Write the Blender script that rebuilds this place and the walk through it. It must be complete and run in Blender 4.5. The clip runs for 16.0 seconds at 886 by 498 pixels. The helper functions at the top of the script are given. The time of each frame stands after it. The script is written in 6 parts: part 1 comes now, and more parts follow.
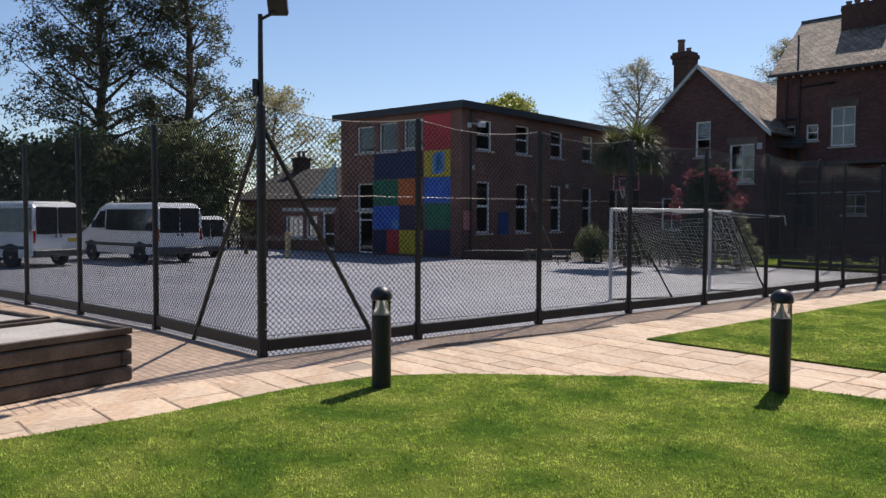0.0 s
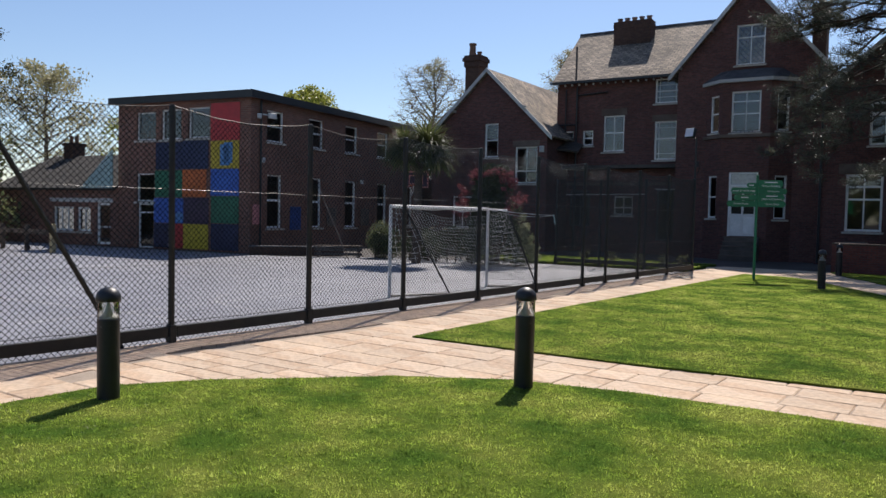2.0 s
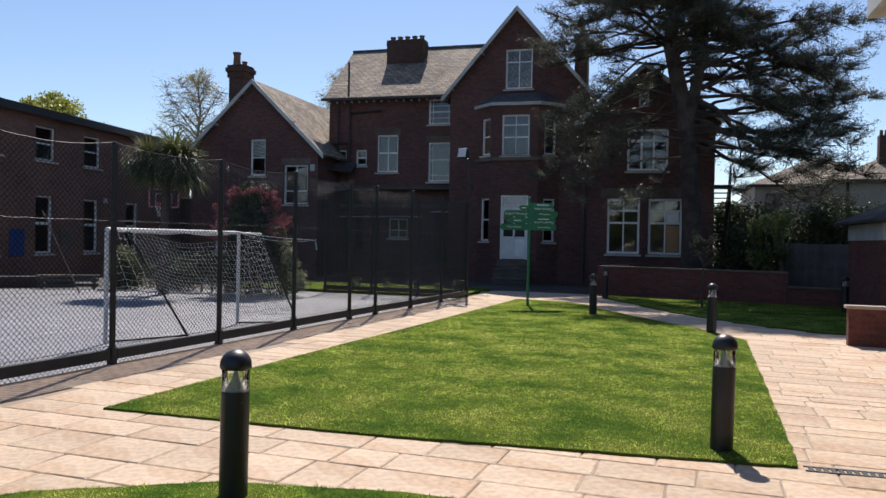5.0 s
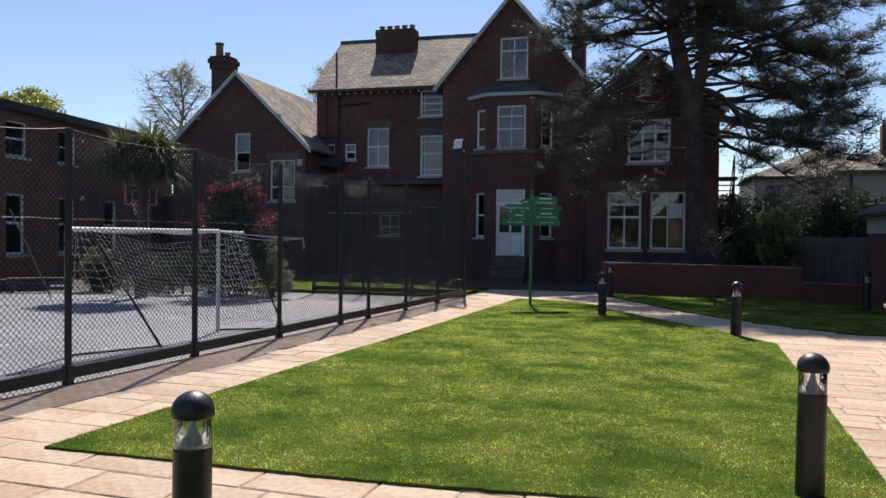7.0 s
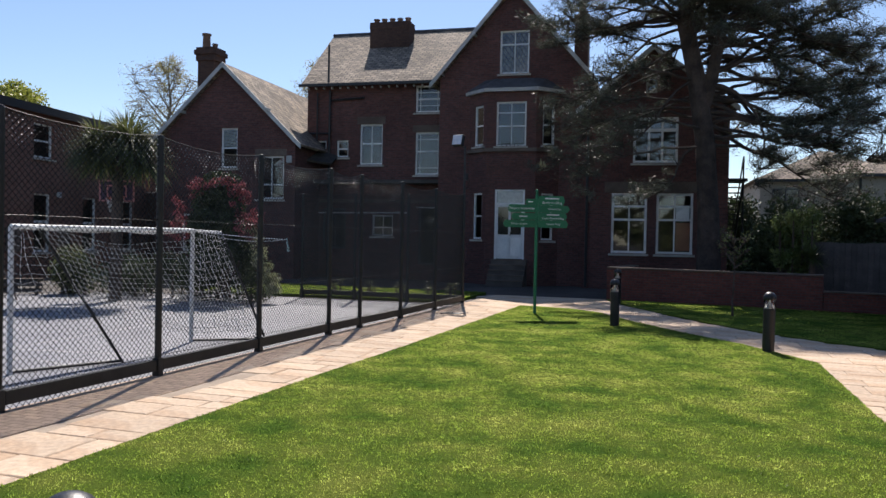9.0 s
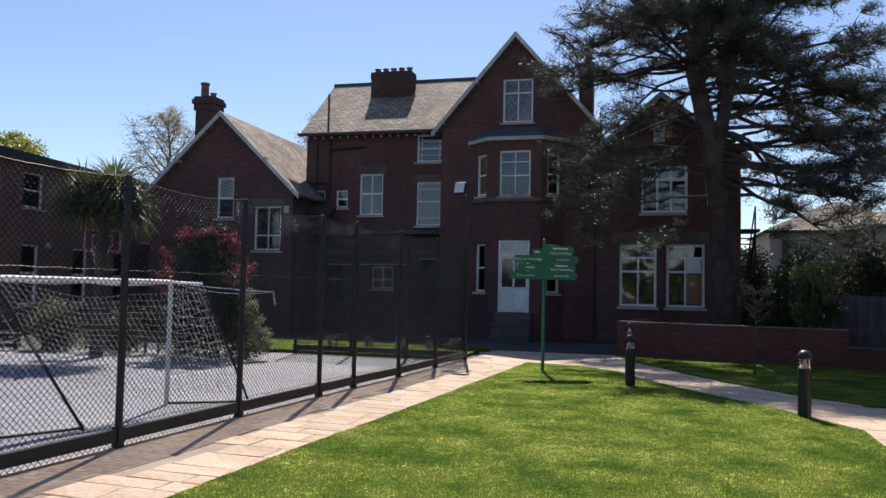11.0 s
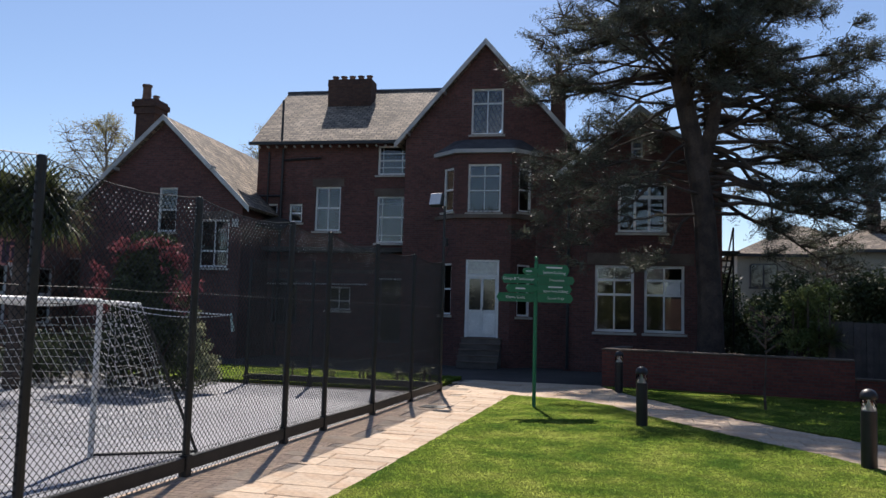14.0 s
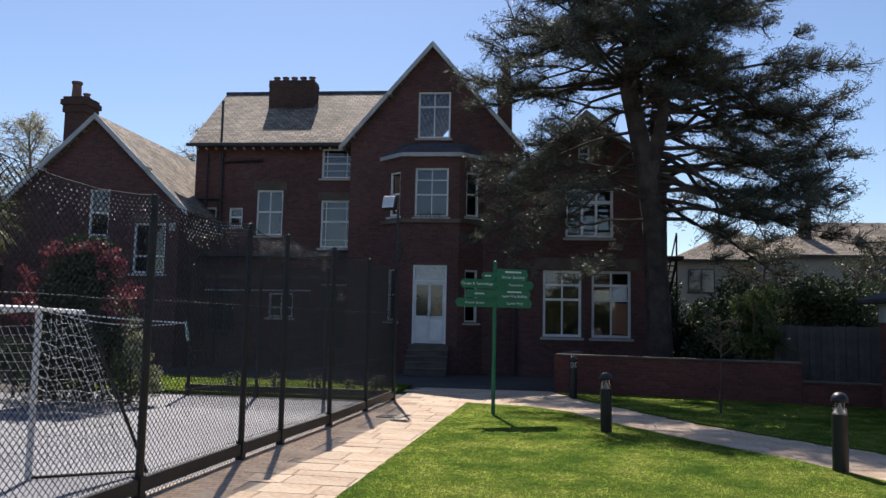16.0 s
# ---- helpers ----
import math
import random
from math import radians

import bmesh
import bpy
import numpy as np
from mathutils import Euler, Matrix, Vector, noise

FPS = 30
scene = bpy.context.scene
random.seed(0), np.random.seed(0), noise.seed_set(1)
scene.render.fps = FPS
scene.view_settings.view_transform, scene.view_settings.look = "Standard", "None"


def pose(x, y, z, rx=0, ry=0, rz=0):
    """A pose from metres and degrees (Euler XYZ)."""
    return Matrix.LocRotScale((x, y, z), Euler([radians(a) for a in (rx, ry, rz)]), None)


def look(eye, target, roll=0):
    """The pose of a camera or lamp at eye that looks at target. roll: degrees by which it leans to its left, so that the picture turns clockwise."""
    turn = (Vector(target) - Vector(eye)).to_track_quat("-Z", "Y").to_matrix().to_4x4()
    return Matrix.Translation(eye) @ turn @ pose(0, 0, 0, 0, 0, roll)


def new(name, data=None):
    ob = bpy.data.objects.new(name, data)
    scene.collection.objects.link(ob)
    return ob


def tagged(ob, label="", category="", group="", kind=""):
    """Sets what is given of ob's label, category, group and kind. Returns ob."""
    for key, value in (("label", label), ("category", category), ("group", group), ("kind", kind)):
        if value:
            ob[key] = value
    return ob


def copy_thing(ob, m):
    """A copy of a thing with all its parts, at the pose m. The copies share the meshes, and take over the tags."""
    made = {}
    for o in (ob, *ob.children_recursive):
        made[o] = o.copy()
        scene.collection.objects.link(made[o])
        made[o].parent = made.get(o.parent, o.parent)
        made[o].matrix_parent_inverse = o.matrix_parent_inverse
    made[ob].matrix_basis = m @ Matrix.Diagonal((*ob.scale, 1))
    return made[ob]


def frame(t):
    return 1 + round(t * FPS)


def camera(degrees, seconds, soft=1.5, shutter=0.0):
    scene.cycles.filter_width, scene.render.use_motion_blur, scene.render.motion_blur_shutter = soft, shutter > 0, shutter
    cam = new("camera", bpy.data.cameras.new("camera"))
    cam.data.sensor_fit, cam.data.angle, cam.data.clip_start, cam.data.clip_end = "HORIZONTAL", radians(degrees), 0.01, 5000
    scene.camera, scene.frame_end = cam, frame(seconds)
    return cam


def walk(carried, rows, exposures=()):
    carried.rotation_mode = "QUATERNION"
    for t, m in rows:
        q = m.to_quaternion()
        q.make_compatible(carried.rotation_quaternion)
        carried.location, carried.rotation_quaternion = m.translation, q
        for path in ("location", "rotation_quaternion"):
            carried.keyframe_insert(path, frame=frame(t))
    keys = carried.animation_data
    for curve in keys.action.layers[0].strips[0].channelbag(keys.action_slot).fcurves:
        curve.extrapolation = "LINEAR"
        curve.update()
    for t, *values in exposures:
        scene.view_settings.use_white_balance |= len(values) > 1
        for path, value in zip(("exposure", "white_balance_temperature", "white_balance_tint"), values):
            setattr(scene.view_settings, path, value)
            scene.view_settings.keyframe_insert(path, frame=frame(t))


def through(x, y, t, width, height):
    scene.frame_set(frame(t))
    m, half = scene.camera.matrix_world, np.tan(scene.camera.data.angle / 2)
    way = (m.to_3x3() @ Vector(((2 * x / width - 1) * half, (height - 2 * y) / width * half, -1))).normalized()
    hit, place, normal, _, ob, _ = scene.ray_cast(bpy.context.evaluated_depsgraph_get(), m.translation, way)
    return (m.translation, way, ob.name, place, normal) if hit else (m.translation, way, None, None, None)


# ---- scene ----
PATH = [
    (0, (8.094, -4.749, 1.68), (6.647, -3.371, 1.594), 0.2),
    (0.5, (8.06, -4.723, 1.675), (6.632, -3.327, 1.581), 0.3),
    (1, (8.08, -4.695, 1.675), (6.692, -3.258, 1.576), 0.2),
    (1.5, (8.207, -4.45, 1.68), (6.946, -2.901, 1.589), 0.9),
    (2, (8.307, -4.193, 1.696), (7.248, -2.498, 1.604), 1.2),
    (2.5, (8.218, -3.794, 1.664), (7.382, -1.98, 1.566), 1.3),
    (3, (8.22, -3.471, 1.696), (7.53, -1.596, 1.618), 1.1),
    (3.5, (8.187, -3.056, 1.705), (7.539, -1.165, 1.654), 0.7),
    (4, (7.987, -2.676, 1.705), (7.374, -0.773, 1.659), 0.9),
    (4.5, (7.847, -2.349, 1.725), (7.281, -0.431, 1.682), 0.9),
    (5, (7.762, -1.995, 1.757), (7.213, -0.072, 1.733), 1.1),
    (7.5, (7.079, -0.402, 1.772), (6.563, 1.530, 1.737), 0.6),
    (8, (6.984, -0.017, 1.762), (6.468, 1.915, 1.729), 0.9),
    (8.5, (6.866, 0.286, 1.753), (6.343, 2.217, 1.722), 1.3),
    (9, (6.690, 0.620, 1.785), (6.188, 2.556, 1.755), 1.1),
    (9.5, (6.624, 0.908, 1.78), (6.122, 2.844, 1.786), 0.3),
    (9.7, (6.624, 1.026, 1.771), (6.124, 2.962, 1.809), 0.3),
    (11.8, (6.026, 2.409, 1.783), (5.527, 4.342, 1.9), 1.9),
    (12, (5.892, 2.656, 1.774), (5.405, 4.592, 1.898), 1.9),
    (12.5, (5.746, 2.92, 1.742), (5.288, 4.862, 1.884), 1.1),
    (13, (5.648, 3.212, 1.794), (5.198, 5.155, 1.948), 1.0),
    (13.5, (5.415, 3.418, 1.788), (4.995, 5.367, 1.946), 1.6),
    (14, (5.226, 3.561, 1.796), (4.857, 5.52, 1.961), 1.6),
    (14.5, (5.116, 3.783, 1.782), (4.787, 5.748, 1.959), 1.2),
    (15, (5.029, 3.911, 1.785), (4.733, 5.88, 1.98), 1.6),
    (15.5, (4.855, 3.951, 1.788), (4.616, 5.927, 1.984), 1.5),
    (16, (4.724, 3.934, 1.783), (4.522, 5.915, 1.968), 1.2),
]
cam = camera(59.6, 16.0)
walk(cam, [(t, look(eye, target, roll)) for t, eye, target, roll in PATH], [(0, 0.3, 6600, 15), (5, 0.38, 6600, 15), (8, 0.39, 6600, 15), (9, 0.49, 6600, 15), (9.5, 0.75, 6600, 15), (9.7, 0.79, 6600, 15), (11.8, 0.36, 6600, 15), (12.5, 0.39, 6600, 15), (14, 0.39, 6600, 15), (16, 0.45, 6600, 15)])

# ---- world, sun ----
SUN_FROM = Vector((-0.245, 0.97, 1.22)).normalized()
world = bpy.data.worlds.new("world")
scene.world = world
world.use_nodes = True
wn = world.node_tree
sky = wn.nodes.new("ShaderNodeTexSky")
sky.sky_type = "NISHITA"
sky.sun_disc = False
sky.sun_elevation = math.asin(SUN_FROM.z)
sky.sun_rotation = math.atan2(SUN_FROM.x, SUN_FROM.y)
sky.air_density, sky.dust_density, sky.ozone_density = 1.0, 0.25, 4.0
wn.links.new(sky.outputs[0], wn.nodes["Background"].inputs[0])
wn.nodes["Background"].inputs[1].default_value = 0.098
sun_data = bpy.data.lights.new("sun", "SUN")
sun_data.energy, sun_data.angle, sun_data.color = 4.7, radians(0.5), (1.0, 0.95, 0.86)
sun_ob = new("sun", sun_data)
sun_ob.matrix_world = look(tuple(SUN_FROM * 80), (0, 0, 0))

# ---- materials ----
def material(name, c1, c2, scale=4.0, rough=0.85, bump=0.2, fine=60.0, metal=0.0, c3=None, spread=0.12, spec=0.5):
    """Two-scale mottled surface: slow change of colour from c1 to c2, fine grain in colour and relief."""
    m = bpy.data.materials.new(name)
    m.use_nodes = True
    n, l = m.node_tree.nodes, m.node_tree.links
    b = n["Principled BSDF"]
    b.inputs["Roughness"].default_value = rough
    b.inputs["Metallic"].default_value = metal
    b.inputs["Specular IOR Level"].default_value = spec
    co = n.new("ShaderNodeTexCoord")
    big = n.new("ShaderNodeTexNoise")
    big.inputs["Scale"].default_value, big.inputs["Detail"].default_value = scale, 5
    small = n.new("ShaderNodeTexNoise")
    small.inputs["Scale"].default_value, small.inputs["Detail"].default_value = fine, 3
    l.new(co.outputs["Object"], big.inputs["Vector"])
    l.new(co.outputs["Object"], small.inputs["Vector"])
    ramp = n.new("ShaderNodeValToRGB")
    ramp.color_ramp.elements[0].position, ramp.color_ramp.elements[1].position = 0.35, 0.68
    ramp.color_ramp.elements[0].color, ramp.color_ramp.elements[1].color = (*c1, 1), (*c2, 1)
    if c3:
        e = ramp.color_ramp.elements.new(0.52)
        e.color = (*c3, 1)
    l.new(big.outputs["Fac"], ramp.inputs["Fac"])
    # fine grain and a shift of each piece's own
    info = n.new("ShaderNodeObjectInfo")
    hsv = n.new("ShaderNodeHueSaturation")
    mr = n.new("ShaderNodeMapRange")
    mr.inputs["To Min"].default_value, mr.inputs["To Max"].default_value = 1 - spread, 1 + spread
    l.new(info.outputs["Random"], mr.inputs["Value"])
    mg = n.new("ShaderNodeMapRange")
    mg.inputs["From Min"].default_value, mg.inputs["From Max"].default_value = 0.3, 0.7
    mg.inputs["To Min"].default_value, mg.inputs["To Max"].default_value = 0.82, 1.18
    l.new(small.outputs["Fac"], mg.inputs["Value"])
    mul = n.new("ShaderNodeMath")
    mul.operation = "MULTIPLY"
    l.new(mr.outputs[0], mul.inputs[0])
    l.new(mg.outputs[0], mul.inputs[1])
    l.new(mul.outputs[0], hsv.inputs["Value"])
    l.new(ramp.outputs[0], hsv.inputs["Color"])
    l.new(hsv.outputs[0], b.inputs["Base Color"])
    if bump:
        bp = n.new("ShaderNodeBump")
        bp.inputs["Strength"].default_value, bp.inputs["Distance"].default_value = bump, 0.02
        l.new(small.outputs["Fac"], bp.inputs["Height"])
        l.new(bp.outputs[0], b.inputs["Normal"])
    return m


def courses(name, bricks, mortar, width, height, joint, rough=0.9, bump=0.5, offset=0.5, stain=0.35):
    """Brick or slate courses of real size, on the wall's own two axes (UV in metres)."""
    m = bpy.data.materials.new(name)
    m.use_nodes = True
    n, l = m.node_tree.nodes, m.node_tree.links
    b = n["Principled BSDF"]
    b.inputs["Roughness"].default_value = rough
    b.inputs["Specular IOR Level"].default_value = 0.3
    uv = n.new("ShaderNodeUVMap")
    br = n.new("ShaderNodeTexBrick")
    br.offset = offset
    br.inputs["Scale"].default_value = 1.0
    br.inputs["Brick Width"].default_value = width
    br.inputs["Row Height"].default_value = height
    br.inputs["Mortar Size"].default_value = joint
    br.inputs["Mortar Smooth"].default_value = 0.3
    br.inputs["Color1"].default_value = (*bricks[0], 1)
    br.inputs["Color2"].default_value = (*bricks[1], 1)
    br.inputs["Mortar"].default_value = (*mortar, 1)
    l.new(uv.outputs[0], br.inputs["Vector"])
    big = n.new("ShaderNodeTexNoise")
    big.inputs["Scale"].default_value, big.inputs["Detail"].default_value = 0.6, 6
    fine = n.new("ShaderNodeTexNoise")
    fine.inputs["Scale"].default_value, fine.inputs["Detail"].default_value = 14, 4
    co = n.new("ShaderNodeTexCoord")
    l.new(co.outputs["Object"], big.inputs["Vector"])
    l.new(co.outputs["Object"], fine.inputs["Vector"])
    add = n.new("ShaderNodeMath")
    l.new(big.outputs["Fac"], add.inputs[0])
    l.new(fine.outputs["Fac"], add.inputs[1])
    mr = n.new("ShaderNodeMapRange")
    mr.inputs["From Min"].default_value, mr.inputs["From Max"].default_value = 0.6, 1.4
    mr.inputs["To Min"].default_value, mr.inputs["To Max"].default_value = 1 - stain, 1 + stain
    l.new(add.outputs[0], mr.inputs["Value"])
    hsv = n.new("ShaderNodeHueSaturation")
    l.new(mr.outputs[0], hsv.inputs["Value"])
    l.new(br.outputs["Color"], hsv.inputs["Color"])
    l.new(hsv.outputs[0], b.inputs["Base Color"])
    bp = n.new("ShaderNodeBump")
    bp.invert = True
    bp.inputs["Strength"].default_value, bp.inputs["Distance"].default_value = bump, 0.012
    l.new(br.outputs["Fac"], bp.inputs["Height"])
    l.new(bp.outputs[0], b.inputs["Normal"])
    return m


def glass_material(name, tint=(0.9, 0.95, 0.97)):
    m = bpy.data.materials.new(name)
    m.use_nodes = True
    n, l = m.node_tree.nodes, m.node_tree.links
    n.remove(n["Principled BSDF"])
    tr = n.new("ShaderNodeBsdfTransparent")
    tr.inputs[0].default_value = (*tint, 1)
    gl = n.new("ShaderNodeBsdfGlossy")
    gl.inputs["Roughness"].default_value = 0.02
    fr = n.new("ShaderNodeFresnel")
    fr.inputs["IOR"].default_value = 1.95
    mx = n.new("ShaderNodeMixShader")
    l.new(fr.outputs[0], mx.inputs[0])
    l.new(tr.outputs[0], mx.inputs[1])
    l.new(gl.outputs[0], mx.inputs[2])
    l.new(mx.outputs[0], n["Material Output"].inputs[0])
    return m


BRICK = courses("red_brick", ((0.155, 0.067, 0.057), (0.098, 0.047, 0.043)), (0.105, 0.082, 0.076), 0.225, 0.075, 0.008)
BRICK_GYM = courses("brown_brick", ((0.23, 0.105, 0.075), (0.16, 0.075, 0.056)), (0.2, 0.165, 0.14), 0.225, 0.075, 0.008)
BRICK_WALL = courses("garden_brick", ((0.18, 0.058, 0.044), (0.115, 0.04, 0.033)), (0.09, 0.068, 0.06), 0.225, 0.075, 0.009)
SLATE = courses("slate", ((0.34, 0.27, 0.20), (0.16, 0.13, 0.105)), (0.04, 0.035, 0.03), 0.3, 0.2, 0.018, rough=0.85, stain=0.75)
SLATE_DARK = courses("dark_slate", ((0.07, 0.063, 0.058), (0.05, 0.046, 0.042)), (0.03, 0.03, 0.03), 0.3, 0.2, 0.008, rough=0.95)
TARMAC = material("tarmac", (0.16, 0.165, 0.19), (0.225, 0.23, 0.255), 0.35, 0.56, 0.25, 90)
DARK_TARMAC = material("dark_tarmac", (0.05, 0.045, 0.042), (0.085, 0.076, 0.07), 0.5, 0.9, 0.3, 80)
STONE = material("sandstone", (0.45, 0.305, 0.195), (0.56, 0.415, 0.285), 1.2, 0.85, 0.5, 14, c3=(0.50, 0.385, 0.28), spread=0.11)
JOINT = material("joint_sand", (0.27, 0.215, 0.165), (0.36, 0.295, 0.23), 2, 0.95, 0.3, 120)
SOIL = material("turf_soil", (0.04, 0.08, 0.010), (0.11, 0.13, 0.025), 1.2, 1.0, 0.4, 40, spec=0.03)
METAL_DARK = material("dark_green_steel", (0.011, 0.012, 0.011), (0.02, 0.02, 0.018), 6, 0.5, 0.15, 80, 0.0)
WIRE = material("black_wire", (0.008, 0.012, 0.0135), (0.014, 0.019, 0.021), 6, 0.45, 0, 80, 0.0, spec=0.14)
# bright metal for the glint facets added to the fence top
GLINT_METAL = material("glint_metal", (0.45, 0.45, 0.44), (0.62, 0.62, 0.60), 9, 0.45, 0, 80, 1.0)
PINE_BARK = material("pine_bark", (0.035, 0.027, 0.023), (0.09, 0.067, 0.055), 2.5, 0.95, 1.0, 16)
GALV = material("galvanised_wire", (0.09, 0.09, 0.09), (0.17, 0.17, 0.165), 6, 0.4, 0, 80, 0.7)
BLACK_PAINT = material("black_paint", (0.009, 0.010, 0.013), (0.016, 0.017, 0.02), 5, 0.42, 0.1, 120)
WHITE_PAINT = material("white_paint", (0.72, 0.72, 0.70), (0.82, 0.82, 0.80), 3, 0.5, 0.05, 50)
CREAM = material("cream_render", (0.36, 0.33, 0.26), (0.45, 0.42, 0.34), 1.0, 0.9, 0.2, 60)
LEAD = material("lead_grey", (0.05, 0.05, 0.055), (0.09, 0.09, 0.095), 3, 0.6, 0.2, 30)
ROOF_FELT = material("roof_felt", (0.03, 0.03, 0.033), (0.06, 0.06, 0.06), 1, 0.9, 0.3, 60)
GREEN_PAINT = material("green_sign_paint", (0.012, 0.16, 0.07), (0.018, 0.19, 0.085), 4, 0.4, 0.05, 70)
TIMBER = material("weathered_timber", (0.07, 0.052, 0.04), (0.17, 0.13, 0.10), 3, 0.9, 0.5, 35)
BARK = material("bark", (0.06, 0.042, 0.032), (0.13, 0.095, 0.075), 2.5, 0.95, 1.0, 16)
BARK_PALE = material("pale_bark", (0.16, 0.13, 0.10), (0.26, 0.22, 0.18), 2.5, 0.95, 0.6, 20)
LINTEL = material("stone_lintel", (0.10, 0.075, 0.06), (0.17, 0.13, 0.105), 1.5, 0.9, 0.3, 30)
TERRACOTTA = material("terracotta", (0.16, 0.09, 0.06), (0.24, 0.14, 0.10), 3, 0.9, 0.3, 30)
GLASS = glass_material("window_glass")
# the dimness of unlit rooms is put into this dark colour
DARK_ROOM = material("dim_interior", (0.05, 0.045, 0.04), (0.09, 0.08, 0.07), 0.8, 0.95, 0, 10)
BLOCKS = courses("block_paving", ((0.58, 0.42, 0.30), (0.46, 0.335, 0.245)), (0.22, 0.165, 0.125), 0.2, 0.1, 0.006, stain=0.3)
BRICK_SOOT = courses("sooty_brick", ((0.10, 0.055, 0.04), (0.07, 0.04, 0.032)), (0.06, 0.05, 0.045), 0.225, 0.075, 0.008)
STEP_STONE = material("worn_step_stone", (0.09, 0.075, 0.065), (0.15, 0.125, 0.108), 2, 0.9, 0.3, 40)
BOARD = material("old_white_board", (0.42, 0.42, 0.41), (0.56, 0.56, 0.54), 2, 0.6, 0.15, 40)
SILL = material("pale_sill", (0.42, 0.38, 0.33), (0.55, 0.51, 0.45), 2, 0.8, 0.2, 50)
DARK_GLASS = material("dark_glass", (0.02, 0.022, 0.025), (0.035, 0.037, 0.04), 1, 0.06, 0, 10, spec=0.8)
PALE_GLASS = material("frosted_fanlight", (0.28, 0.30, 0.32), (0.34, 0.36, 0.38), 1, 0.1, 0, 10, spec=0.8)


def paint(name, c, rough=0.45):
    return material(name, tuple(0.70 * v for v in c), tuple(min(1, 0.92 * v) for v in c), 2.5, rough, 0.05, 40)


RED, YELLOW, BLUE, GREEN = paint("red_panel", (0.50, 0.03, 0.035)), paint("yellow_panel", (0.62, 0.46, 0.03)), paint("blue_panel", (0.03, 0.13, 0.52)), paint("green_panel", (0.015, 0.17, 0.09))
ORANGE, NAVY, PLUM, SKYBLUE = paint("orange_panel", (0.66, 0.15, 0.03)), paint("navy_panel", (0.015, 0.025, 0.09)), paint("plum_panel", (0.05, 0.025, 0.07)), paint("light_blue_panel", (0.10, 0.30, 0.62))
ORANGE_BOARD = paint("orange_board", (0.6, 0.26, 0.14))
YELLOW_WOOD = paint("new_timber", (0.55, 0.42, 0.22), 0.7)
NOTICE_BLUE = paint("notice_blue", (0.02, 0.06, 0.22))
PINK = paint("pink_notice", (0.62, 0.25, 0.25))
AQUA = paint("pale_aqua_sheet", (0.45, 0.62, 0.60), 0.3)
VAN_WHITE = material("van_white", (0.70, 0.71, 0.72), (0.80, 0.80, 0.80), 1.5, 0.28, 0, 60)
RUBBER = material("rubber", (0.018, 0.018, 0.018), (0.035, 0.034, 0.033), 8, 0.85, 0.2, 60)
PLASTIC_GREY = material("grey_plastic", (0.045, 0.045, 0.05), (0.07, 0.07, 0.075), 5, 0.6, 0.1, 80)
ALLOY = material("wheel_metal", (0.32, 0.32, 0.33), (0.42, 0.42, 0.43), 5, 0.4, 0.05, 60, 0.6)
TAIL_RED = material("red_lens", (0.35, 0.015, 0.012), (0.45, 0.02, 0.016), 4, 0.2, 0, 60)
PLATE_YELLOW = paint("number_plate", (0.62, 0.47, 0.04), 0.4)
NET_WHITE = material("white_cord", (0.62, 0.62, 0.60), (0.75, 0.75, 0.73), 5, 0.7, 0, 60)
LINE_WHITE = material("worn_line_paint", (0.30, 0.30, 0.31), (0.56, 0.56, 0.56), 6, 0.8, 0.2, 60)
LENS = glass_material("clear_lens", (0.92, 0.93, 0.92))
REFLECTOR = material("satin_reflector", (0.50, 0.51, 0.53), (0.60, 0.61, 0.62), 3, 0.3, 0, 60, 0.1)
CAP_STONE = material("coping_stone", (0.36, 0.30, 0.25), (0.48, 0.41, 0.34), 2, 0.85, 0.3, 40)
DARK_WOOD = material("dark_fence_boards", (0.065, 0.056, 0.052), (0.10, 0.088, 0.08), 3, 0.9, 0.4, 30)


